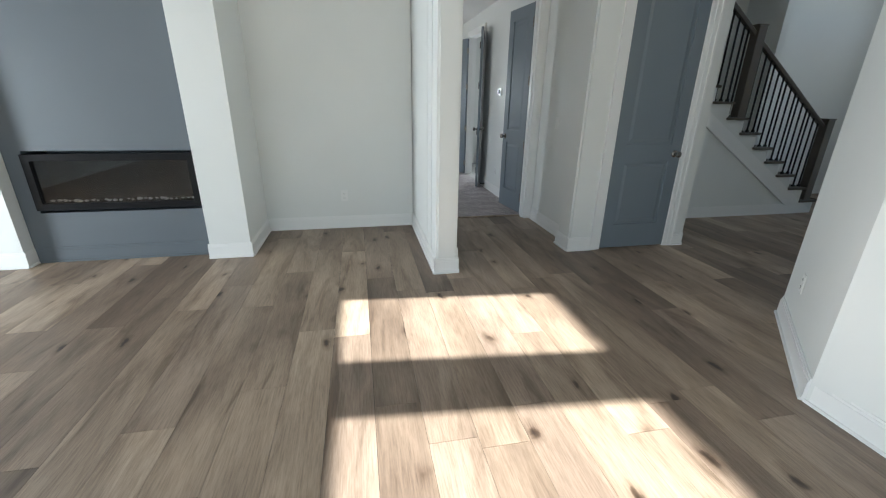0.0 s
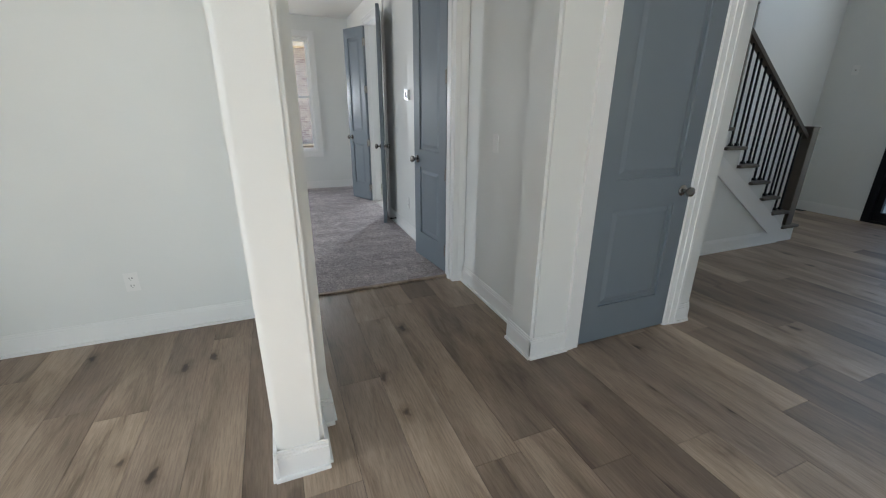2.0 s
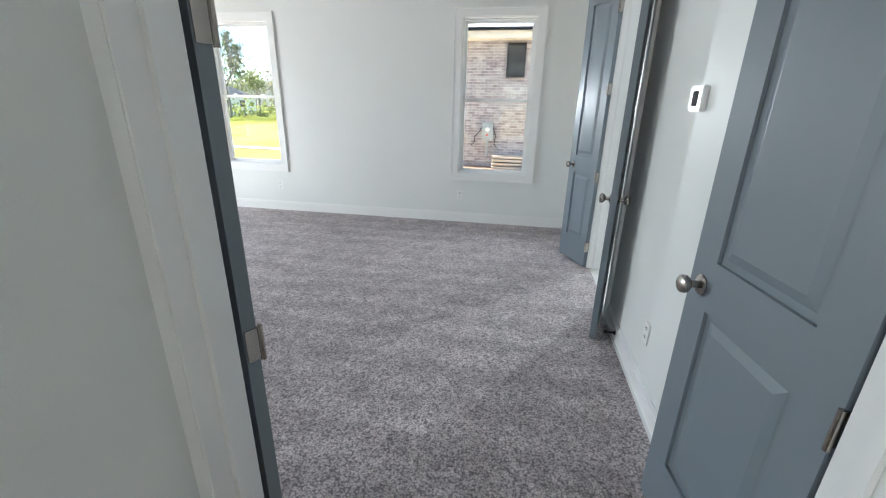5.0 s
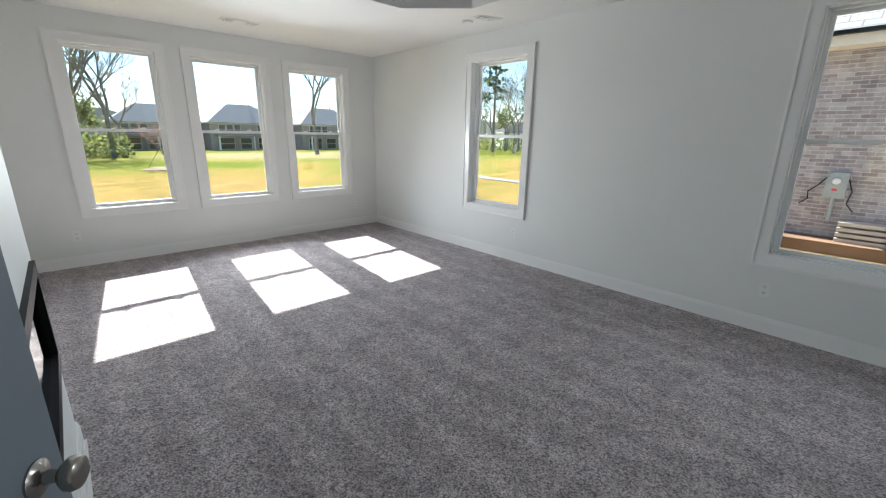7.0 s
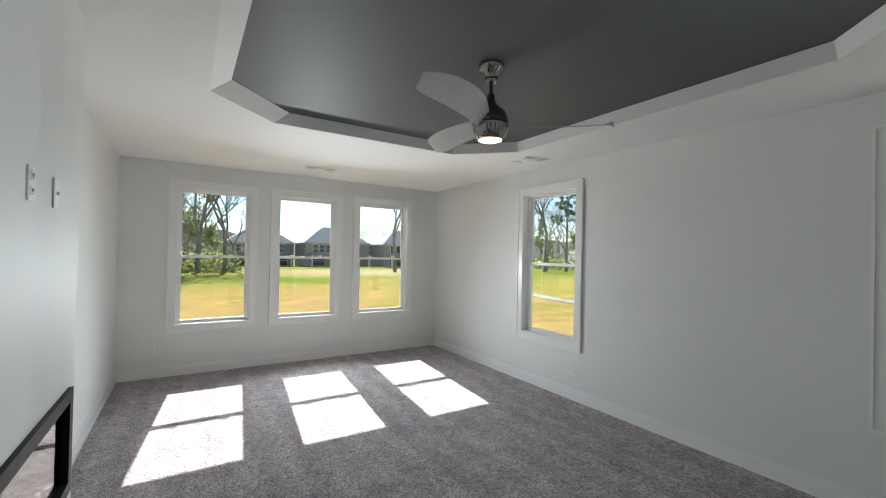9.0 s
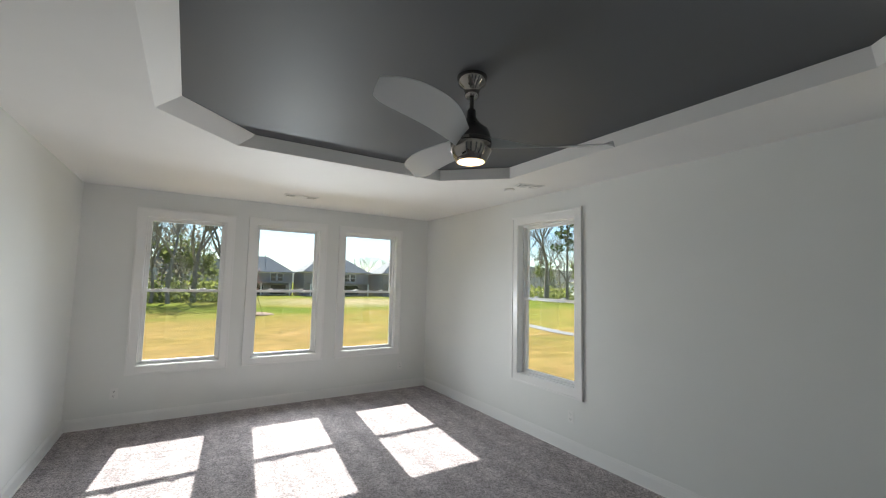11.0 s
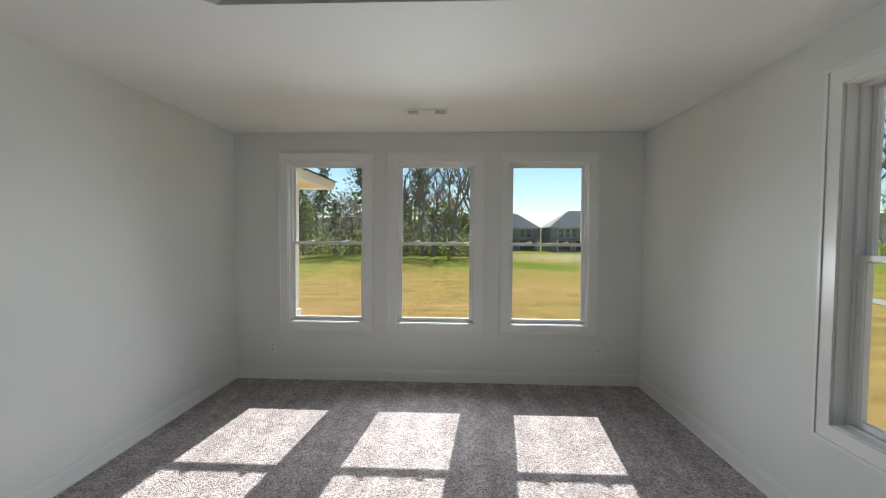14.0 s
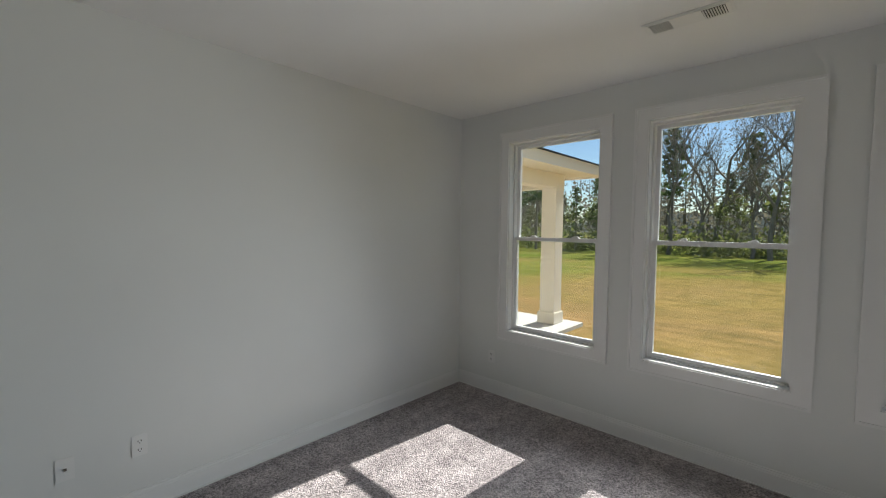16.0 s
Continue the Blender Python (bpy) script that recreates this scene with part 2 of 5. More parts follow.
def brick_wall():
    m, nt, p = mat("washed_brick", 0.9)
    v = coords(nt)
    mp = nt.nodes.new("ShaderNodeMapping")
    mp.inputs["Rotation"].default_value = (radians(90), 0, 0)
    nt.links.new(v, mp.inputs[0])
    b = node(nt, "ShaderNodeTexBrick", Scale=1.0, Mortar_Size=0.005, Brick_Width=0.165, Row_Height=0.054, Mortar_Smooth=0.3, Bias=-0.1)
    b.inputs["Color1"].default_value = (0.29, 0.24, 0.245, 1)
    b.inputs["Color2"].default_value = (0.50, 0.455, 0.455, 1)
    b.inputs["Mortar"].default_value = (0.58, 0.56, 0.55, 1)
    nt.links.new(mp.outputs[0], b.inputs[0])
    n = node(nt, "ShaderNodeTexNoise", Scale=9.0, Detail=4.0)
    nt.links.new(v, n.inputs[0])
    c = mixc(nt, b.outputs[0], ramp(nt, n.outputs[0], [(0.35, (0.84, 0.83, 0.83)), (0.65, (1.08, 1.07, 1.06))]), 1.0, 'MULTIPLY')
    nt.links.new(c, p.inputs["Base Color"])
    bump(nt, p, b.outputs["Fac"], -0.6, 0.01)
    return m


BRICK = brick_wall()


def shingles(name, a, b):
    m, nt, p = mat(name, 0.9)
    v = coords(nt)
    br = node(nt, "ShaderNodeTexBrick", Scale=1.0, Mortar_Size=0.008, Brick_Width=0.3, Row_Height=0.14)
    br.inputs["Color1"].default_value, br.inputs["Color2"].default_value = (*a, 1), (*b, 1)
    br.inputs["Mortar"].default_value = (*(c * 0.55 for c in a), 1)
    nt.links.new(v, br.inputs[0])
    nt.links.new(br.outputs[0], p.inputs["Base Color"])
    p.inputs["Specular IOR Level"].default_value = 0.05
    return m


SHINGLE = shingles("grey_shingles", (0.10, 0.10, 0.105), (0.16, 0.157, 0.155))


def lawn():
    m, nt, p = mat("spring_lawn", 0.95)
    v = coords(nt)
    a = node(nt, "ShaderNodeTexNoise", Scale=0.09, Detail=5.0, Roughness=0.6, Distortion=0.6)
    b = node(nt, "ShaderNodeTexNoise", Scale=1.6, Detail=6.0, Roughness=0.7)
    f = node(nt, "ShaderNodeTexNoise", Scale=30.0, Detail=4.0, Roughness=0.8)
    for n in (a, b, f):
        nt.links.new(v, n.inputs[0])
    sep = nt.nodes.new("ShaderNodeSeparateXYZ")
    nt.links.new(v, sep.inputs[0])
    far = node(nt, "ShaderNodeMapRange", From_Min=-30.0, From_Max=-9.0, To_Min=-0.13, To_Max=0.13)
    nt.links.new(sep.outputs[0], far.inputs[0])
    s = nt.nodes.new("ShaderNodeMath")
    nt.links.new(a.outputs[0], s.inputs[0]), nt.links.new(far.outputs[0], s.inputs[1])
    c = ramp(nt, s.outputs[0], [(0.28, (0.15, 0.185, 0.042)), (0.46, (0.225, 0.215, 0.062)), (0.58, (0.30, 0.222, 0.084)), (0.75, (0.35, 0.232, 0.115))])
    c = mixc(nt, c, ramp(nt, b.outputs[0], [(0.35, (0.75, 0.78, 0.7)), (0.65, (1.2, 1.15, 1.1))]), 1.0, 'MULTIPLY')
    c = mixc(nt, c, ramp(nt, f.outputs[0], [(0.3, (0.7, 0.7, 0.65)), (0.7, (1.2, 1.2, 1.15))]), 0.8, 'MULTIPLY')
    # mower rows and a bare clay patch before the far houses
    rows = node(nt, "ShaderNodeTexNoise", Scale=1.0, Detail=3.0, Roughness=0.6)
    mp = nt.nodes.new("ShaderNodeMapping")
    mp.inputs["Scale"].default_value = (3.4, 0.3, 1.0)
    nt.links.new(v, mp.inputs[0])
    nt.links.new(mp.outputs[0], rows.inputs[0])
    c = mixc(nt, c, ramp(nt, rows.outputs[0], [(0.36, (0.80, 0.82, 0.78)), (0.64, (1.04, 1.02, 1.0))]), 1.0, 'MULTIPLY')
    gap = nt.nodes.new("ShaderNodeVectorMath")
    gap.operation = 'DISTANCE'
    gap.inputs[1].default_value = (-46.0, 25.0, -0.9)
    nt.links.new(v, gap.inputs[0])
    near = node(nt, "ShaderNodeMapRange", From_Min=7.0, From_Max=16.0, To_Min=0.62, To_Max=0.0)
    nt.links.new(gap.outputs["Value"], near.inputs[0])
    spot = nt.nodes.new("ShaderNodeMath")
    spot.operation = 'MULTIPLY'
    nt.links.new(near.outputs[0], spot.inputs[0])
    nt.links.new(ramp(nt, b.outputs[0], [(0.35, (0.3, 0.3, 0.3)), (0.6, (1, 1, 1))]), spot.inputs[1])
    c = mixc(nt, c, (0.46, 0.34, 0.25), spot.outputs[0])
    nt.links.new(c, p.inputs["Base Color"])
    p.inputs["Specular IOR Level"].default_value = 0.0
    bump(nt, p, f.outputs[0], 0.7, 0.03)
    return m


LAWN = lawn()


def leafy(name, a, b):
    m, nt, p = mat(name, 0.8)
    geo = nt.nodes.new("ShaderNodeNewGeometry")
    nt.links.new(ramp(nt, geo.outputs["Random Per Island"], [(0.0, a), (1.0, b)]), p.inputs["Base Color"])
    tl = nt.nodes.new("ShaderNodeBsdfTranslucent")
    tl.inputs[0].default_value = (*b, 1)
    mx = nt.nodes.new("ShaderNodeMixShader")
    mx.inputs[0].default_value = 0.4
    nt.links.new(p.outputs[0], mx.inputs[1])
    nt.links.new(tl.outputs[0], mx.inputs[2])
    nt.links.new(mx.outputs[0], nt.nodes["Material Output"].inputs[0])
    return m


PINE_GREEN = leafy("pine_needles", (0.035, 0.065, 0.022), (0.09, 0.13, 0.04))
SPRING_GREEN = leafy("spring_leaves", (0.09, 0.13, 0.03), (0.20, 0.22, 0.07))
BUD_BROWN = leafy("budding_twigs", (0.12, 0.095, 0.07), (0.24, 0.20, 0.14))
BARK = painted("grey_bark", (0.20, 0.178, 0.155), 0.9, 9, 0.8, 0.3)
HILL = painted("wooded_hill", (0.20, 0.205, 0.17), 1.0, 0.4, 0.3, 0.35)
HILL.node_tree.nodes["Principled BSDF"].inputs["Specular IOR Level"].default_value = 0.0
MULCH = painted("brown_mulch", (0.22, 0.13, 0.075), 0.95, 18, 0.8, 0.3)
ASPHALT = painted("pale_worn_asphalt", (0.19, 0.183, 0.175), 0.9, 20, 0.4, 0.12)
WOODS = leafy("far_bare_woods", (0.07, 0.07, 0.05), (0.21, 0.19, 0.14))
RED_BUD = leafy("red_buds", (0.28, 0.12, 0.10), (0.42, 0.22, 0.18))
# Grey shingles with sunlight put into the colour, since the slopes seen are shaded.
FAR_SHINGLE = shingles("sunlit_tone_shingles", (0.32, 0.315, 0.31), (0.40, 0.395, 0.39))
FARBRICK = painted("far_grey_brick", (0.33, 0.29, 0.27), 0.9, 4, 0.2, 0.15)


# ---- building helpers ----
def bx(bm, x0, x1, y0, y1, z0, z1):
    v = [bm.verts.new(c) for c in ((x0, y0, z0), (x1, y0, z0), (x1, y1, z0), (x0, y1, z0), (x0, y0, z1), (x1, y0, z1), (x1, y1, z1), (x0, y1, z1))]
    for f in ((3, 2, 1, 0), (4, 5, 6, 7), (0, 1, 5, 4), (1, 2, 6, 5), (2, 3, 7, 6), (3, 0, 4, 7)):
        bm.faces.new([v[i] for i in f])
    return v


def boxes(*rows, bevel=0.0):
    bm = bmesh.new()
    for r in rows:
        bx(bm, *r)
    if bevel:
        bmesh.ops.bevel(bm, geom=bm.edges[:], offset=bevel, segments=2, affect='EDGES')
    return bm


def prism(bm, outline, z0, z1):
    lo = [bm.verts.new((x, y, z0)) for x, y in outline]
    hi = [bm.verts.new((x, y, z1)) for x, y in outline]
    n = len(outline)
    bm.faces.new(lo[::-1]), bm.faces.new(hi)
    for i in range(n):
        bm.faces.new((lo[i], lo[(i + 1) % n], hi[(i + 1) % n], hi[i]))


def lathe(bm, profile, seg=28, at=(0, 0, 0)):
    rings = []
    for r, z in profile:
        rings.append([bm.verts.new((at[0] + r * math.cos(a * math.tau / seg), at[1] + r * math.sin(a * math.tau / seg), at[2] + z)) for a in range(seg)])
    for a, b in zip(rings, rings[1:]):
        for i in range(seg):
            bm.faces.new((a[i], a[(i + 1) % seg], b[(i + 1) % seg], b[i]))
    bm.faces.new(rings[0][::-1]), bm.faces.new(rings[-1])


def tube(bm, pts, r0, r1=None, seg=6):
    r1 = r0 if r1 is None else r1
    pts = [Vector(q) for q in pts]
    prev = None
    up = Vector((0.37, 0.61, 0.7)).normalized()
    for i, q in enumerate(pts):
        d = (pts[min(i + 1, len(pts) - 1)] - pts[max(i - 1, 0)]).normalized()
        a = d.cross(up).normalized()
        b = d.cross(a)
        r = r0 + (r1 - r0) * i / (len(pts) - 1)
        ring = [bm.verts.new(q + r * (a * math.cos(k * math.tau / seg) + b * math.sin(k * math.tau / seg))) for k in range(seg)]
        if prev:
            for k in range(seg):
                bm.faces.new((prev[k], prev[(k + 1) % seg], ring[(k + 1) % seg], ring[k]))
        else:
            bm.faces.new(ring[::-1])
        prev = ring
    bm.faces.new(prev)


def finish(name, bm, material, smooth=False):
    bmesh.ops.recalc_face_normals(bm, faces=bm.faces[:])
    me = bpy.data.meshes.new(name)
    bm.to_mesh(me)
    bm.free()
    me.materials.append(material)
    if smooth:
        me.shade_smooth()
        me.set_sharp_from_angle(angle=radians(40))
    return me


def part(name, bm, material, parent, label="", smooth=False):
    ob = new(name, finish(name, bm, material, smooth))
    ob.parent = parent
    return tagged(ob, label)


def thing(name, bm, material, label, category, group="", kind="", smooth=False):
    return tagged(new(name, finish(name, bm, material, smooth)), label, category, group, kind)


def empty(name, m, label, category, group="", kind=""):
    ob = new(name)
    ob.matrix_basis = m
    return tagged(ob, label, category, group, kind)


def wall(name, axis, a0, a1, t0, t1, z0, z1, holes, material, label):
    """A wall along x or y from a0 to a1, between t0 and t1 across, with holes (a, a, z, z)."""
    cuts = sorted({a0, a1, *(h[0] for h in holes), *(h[1] for h in holes)})
    bm = bmesh.new()
    for u, w in zip(cuts, cuts[1:]):
        zs, mid = z0, (u + w) / 2
        spans = []
        for h in sorted((h for h in holes if h[0] < mid < h[1]), key=lambda q: q[2]):
            spans.append((zs, h[2]))
            zs = h[3]
        spans.append((zs, z1))
        for p0, p1 in spans:
            if p1 - p0 > 1e-4:
                bx(bm, *((u, w, t0, t1) if axis == "x" else (t0, t1, u, w)), p0, p1)
    bmesh.ops.remove_doubles(bm, verts=bm.verts[:], dist=1e-5)
    return thing(name, bm, material, label, "wall", kind="structure")


BASE_H = 0.135


def baseboard(x0, y0, x1, y1, side, material=TRIM):
    """A baseboard on the line from (x0, y0) to (x1, y1); side 1 stands out to its left, -1 to its right."""
    d = Vector((x1 - x0, y1 - y0, 0))
    run = d.length
    bm = boxes((0, run, 0, 0.014, 0, 0.108), (0, run, 0, 0.010, 0.108, 0.122), (0, run, 0, 0.006, 0.122, BASE_H), (0, run, 0.014, 0.026, 0, 0.016))
    if side < 0:
        bmesh.ops.scale(bm, vec=(1, -1, 1), verts=bm.verts[:])
    ob = thing("baseboard", bm, material, "white painted moulded baseboard along the wall", "baseboard", kind="structure")
    ob.matrix_basis = Matrix.Translation((x0, y0, 0)) @ Matrix.Rotation(math.atan2(d.y, d.x), 4, 'Z')
    return ob

# ---- bedroom shell ----
WX, NY, EX, SY = -4.12, 9.81, 2.95, 5.34     # inner faces of the bedroom walls
CZ, TZ = 2.74, 2.845                          # ceiling and tray heights
Z0, Z1 = 0.648, 2.43                          # window openings
W_WIN = (6.367, 7.578, 8.806)                # window centres in the west wall
N_WIN = (-1.436, 1.884)                      # window centres in the north wall
HW = 0.433
wall("wall_west", "y", SY, NY + 0.16, WX - 0.16, WX, -0.3, CZ + 0.6, [(c - HW, c + HW, Z0, Z1) for c in W_WIN], WALL, "pale grey-white painted bedroom wall with three windows")
wall("wall_north", "x", WX, 6.2, NY, NY + 0.16, -0.3, CZ + 0.6, [(c - HW, c + HW, Z0, Z1) for c in N_WIN] + [(3.75, 5.0, 1.0, 2.2)], WALL, "pale grey-white painted bedroom wall with two windows")
wall("wall_bathroom", "y", 5.34, NY, EX, EX + 0.12, 0, CZ + 0.6, [(7.518, 8.452, 0, 2.452)], WALL, "white painted wall with a double door opening")
wall("wall_south", "x", WX, 1.53, 5.20, SY, 0, CZ + 0.6, [], WALL, "pale grey-white painted bedroom wall")
wall("wall_door", "x", 1.53, 4.3, 5.20, SY, 0, 6.0, [(1.572, 2.889, 0, 2.452)], WALL, "white painted wall with a double door opening")
thing("wall_chimney_breast", boxes((-0.48, 1.02, SY, 5.61, 0, 0.56), (-0.48, 1.02, SY, 5.61, 0.98, CZ), (-0.48, -0.36, SY, 5.61, 0.56, 0.98), (0.90, 1.02, SY, 5.61, 0.56, 0.98)), WALL, "painted chimney breast with a linear fireplace", "wall", kind="structure")
thing("floor_carpet", boxes((WX, EX + 0.02, 5.335, NY, -0.1, 0.010)), CARPET, "taupe cut-pile bedroom carpet with vacuum marks", "carpet", kind="structure")

CUT = 0.50
TX0, TX1, TY0, TY1 = -1.64, 1.88, 6.16, 9.02


def octagon(g=0.0, south=0.0):
    x0, x1, y0, y1, c = TX0 - g, TX1 + g, TY0 - g + south, TY1 + g, CUT + g * 0.4
    return [(x0 + c, y0), (x1 - c, y0), (x1, y0 + c), (x1, y1 - c), (x1 - c, y1), (x0 + c, y1), (x0, y1 - c), (x0, y0 + c)]


def ring(bm, inner, upper, outer, z0, z1):
    n = len(inner)
    vi = [[bm.verts.new((x, y, z)) for x, y in loop] for loop, z in ((inner, z0), (upper, z1))]
    vo = [[bm.verts.new((x, y, z)) for x, y in outer] for z in (z0, z1)]
    for i in range(n):
        j = (i + 1) % n
        bm.faces.new((vi[0][i], vi[0][j], vo[0][j], vo[0][i]))
        bm.faces.new((vi[1][i], vi[1][j], vo[1][j], vo[1][i]))
        bm.faces.new((vi[0][i], vi[0][j], vi[1][j], vi[1][i]))
        bm.faces.new((vo[0][i], vo[0][j], vo[1][j], vo[1][i]))


bm = bmesh.new()
rect = [(TX0 + CUT, SY), (TX1 - CUT, SY), (EX, SY), (EX, NY), (TX1 - CUT, NY), (TX0 + CUT, NY), (WX, NY), (WX, SY)]
ring(bm, octagon(), octagon(-0.018, 0.115), rect, CZ, TZ)
thing("ceiling", bm, CEIL, "white textured ceiling round a recessed tray", "ceiling", kind="structure")
bm = bmesh.new()
prism(bm, octagon(-0.004), TZ + 0.002, TZ + 0.1)
thing("ceiling_tray", bm, GREY_TRAY, "dark grey painted recessed tray ceiling", "ceiling", kind="structure")
thing("ceiling_roof_deck", boxes((WX - 0.16, 6.2, 5.2, NY + 0.16, 3.1, 3.3)), CEIL, "plain closed deck above the bedroom", "ceiling", kind="structure")

# Out of view; added to keep the sun off the north window sashes.
thing("shade_eave", boxes((WX - 0.16, 6.3, NY + 0.162, NY + 0.58, 2.86, 3.05)), CREAM, "unseen cream boxed eave, added to shade the north bedroom windows", "eave", kind="structure")

for x0, y0, x1, y1, s in ((WX, NY, WX, SY, 1), (EX, NY, WX, NY, 1), (WX, SY, -0.48, SY, 1), (-0.48, SY, -0.48, 5.61, 1), (-0.494, 5.61, 1.02, 5.61, 1), (EX, SY, EX, 7.45, 1), (EX, 8.53, EX, NY, 1)):
    baseboard(x0, y0, x1, y1, s)


# ---- windows ----
def window(name, m, label, w=HW, z0=Z0, z1=Z1, sash=True):
    """A double-hung window: x along the wall, y outwards from the inner face."""
    top = empty(name, m, label, "window", "double-hung windows", "structure")
    c = 0.085
    bm = boxes((-w - c, -w + 0.004, -0.020, 0, z0 - c, z1 + c), (w - 0.004, w + c, -0.020, 0, z0 - c, z1 + c), (-w + 0.004, w - 0.004, -0.020, 0, z1 - 0.004, z1 + c), (-w + 0.004, w - 0.004, -0.020, 0, z0 - c, z0 + 0.004))
    e = 0.012
    bx(bm, -w - c - 0.006, -w - c + e, -0.028, 0, z0 - c - 0.006, z1 + c + 0.006)
    bx(bm, w + c - e, w + c + 0.006, -0.028, 0, z0 - c - 0.006, z1 + c + 0.006)
    bx(bm, -w - c + e, w + c - e, -0.028, 0, z1 + c - e, z1 + c + 0.006)
    bx(bm, -w - c + e, w + c - e, -0.028, 0, z0 - c - 0.006, z0 - c + e)
    part("casing", bm, TRIM, top, "white painted flat casing")
    part("jamb", boxes((-w, -w + 0.012, -0.004, 0.075, z0, z1), (w - 0.012, w, -0.004, 0.075, z0, z1), (-w + 0.012, w - 0.012, -0.004, 0.075, z1 - 0.012, z1), (-w + 0.012, w - 0.012, -0.006, 0.075, z0, z0 + 0.012)), TRIM, top)
    f = 0.028
    part("window_frame", boxes((-w + 0.012, -w + f, 0.06, 0.15, z0, z1), (w - f, w - 0.012, 0.06, 0.15, z0, z1), (-w + f, w - f, 0.06, 0.15, z1 - f, z1), (-w + f, w - f, 0.052, 0.15, z0, z0 + f - 0.006)), VINYL, top, "white vinyl frame")
    mid, i = (z0 + z1) / 2 - 0.01, w - f
    st = 0.030
    for nm, a, b, y in (("lower_sash", z0 + f - 0.004, mid + 0.02, 0.072), ("upper_sash", mid - 0.016, z1 - f + 0.004, 0.106)):
        s = part(nm, boxes((-i, -i + st, y, y + 0.03, a, b), (i - st, i, y, y + 0.03, a, b), (-i + st, i - st, y, y + 0.03, a, a + st), (-i + st, i - st, y, y + 0.03, b - st, b)), VINYL, top, "white vinyl sash")
        g = part("pane", boxes((-i + st, i - st, y + 0.012, y + 0.016, a + st, b - st)), PANE, s, "clear glass pane")
        g.visible_shadow = False
    for sx in (-0.5, 0.5):
        part("latch", boxes((sx * i - 0.03, sx * i + 0.03, 0.058, 0.09, mid + 0.021, mid + 0.031), (sx * i - 0.008, sx * i + 0.026, 0.05, 0.074, mid + 0.032, mid + 0.04), bevel=0.002), VINYL, top, "white cam latch")
    part("vent_stop", boxes((-0.045, 0.045, 0.05, 0.06, z1 - 0.034, z1 - 0.022)), VINYL, top)
    return top


for k, c in enumerate(W_WIN):
    window("window_%d" % (k + 1), pose(WX, c, 0, 0, 0, 90), "white double-hung window looking onto the lawn")
for k, c in enumerate(N_WIN):
    window("window_%d" % (k + 4), pose(c, NY, 0), ("white double-hung window looking onto trees", "white double-hung window facing a brick house")[k])


# ---- doors ----
def door_leaf(name, m, w, h, label, kind_group, swing_side=1, flip=False, hinges=True, kind=""):
    """x from the hinge to the free edge, thickness to -y."""
    top = empty(name, m, label, "door", kind_group, kind)
    t = 0.036
    sw = min(0.115, w * 0.2)
    r = [(0.24, 0.86), (1.02, h - 0.13)]
    bm = boxes((0, sw, -t, 0, 0, h), (w - sw, w, -t, 0, 0, h), (sw, w - sw, -t, 0, 0, r[0][0]), (sw, w - sw, -t, 0, r[0][1], r[1][0]), (sw, w - sw, -t, 0, r[1][1], h))
    part("slab", bm, GREY_DOOR, top)
    for z0, z1 in r:
        bm = bmesh.new()
        bx(bm, sw, w - sw, -t + 0.012, -0.012, z0, z1)
        for y0, y1 in ((-0.012, -0.003), (-t + 0.012, -t + 0.003)):
            a, b = 0.022, 0.05
            lo = [bm.verts.new(q) for q in ((sw + a, y0, z0 + a), (w - sw - a, y0, z0 + a), (w - sw - a, y0, z1 - a), (sw + a, y0, z1 - a))]
            hi = [bm.verts.new(q) for q in ((sw + b, y1, z0 + b), (w - sw - b, y1, z0 + b), (w - sw - b, y1, z1 - b), (sw + b, y1, z1 - b))]
            bm.faces.new(hi)
            for i in range(4):
                bm.faces.new((lo[i], lo[(i + 1) % 4], hi[(i + 1) % 4], hi[i]))
        part("panel", bm, GREY_DOOR, top)
    for s in (1, -1):
        bm = bmesh.new()
        lathe(bm, [(0.033, 0), (0.033, 0.004), (0.024, 0.010), (0.012, 0.014), (0.011, 0.032), (0.020, 0.038), (0.028, 0.046), (0.030, 0.055), (0.027, 0.064), (0.016, 0.070)], 20)
        k = part("knob", bm, NICKEL, top, "satin nickel round knob", True)
        k.matrix_basis = pose(w - 0.065, 0 if s > 0 else -t, 0.93, -90 * s)
    if hinges:
        for z in (0.2, 0.86, 1.6, h - 0.2):
            bm = boxes((-0.004, 0.0, -t, -0.004, z - 0.045, z + 0.045))
            lathe(bm, [(0.007, z - 0.05), (0.007, z + 0.05)], 10, (-0.004, 0.007 * swing_side if swing_side > 0 else -t - 0.007, 0))
            part("hinge", bm, NICKEL, top, "satin nickel butt hinge")
    return top


DH = 2.41
door_leaf("door_1", pose(1.580, 5.372, 0.022, 0, 0, 152.5), 0.615, DH, "grey two-panel bedroom door standing wide open", "bedroom double doors", -1, kind="structure")
d2 = door_leaf("door_2", pose(2.880, 5.365, 0.022, 0, 0, 96.5), 0.602, DH, "grey two-panel bedroom door standing open", "bedroom double doors", 1, kind="structure")
door_leaf("door_3", pose(2.905, 8.432, 0.022, 0, 0, 114), 0.46, DH, "narrow grey bathroom door leaf standing open", "bathroom double doors", 1, kind="structure")
door_leaf("door_4", pose(2.935, 7.54, 0.022, 0, 0, 254), 0.46, DH, "narrow grey bathroom door leaf folded back to the wall", "bathroom double doors", -1, kind="structure")
door_leaf("door_5", pose(3.215, 4.03, 0.012, 0, 0, 0), 0.715, DH, "closed grey two-panel closet door with nickel knob", "", 1, kind="structure")


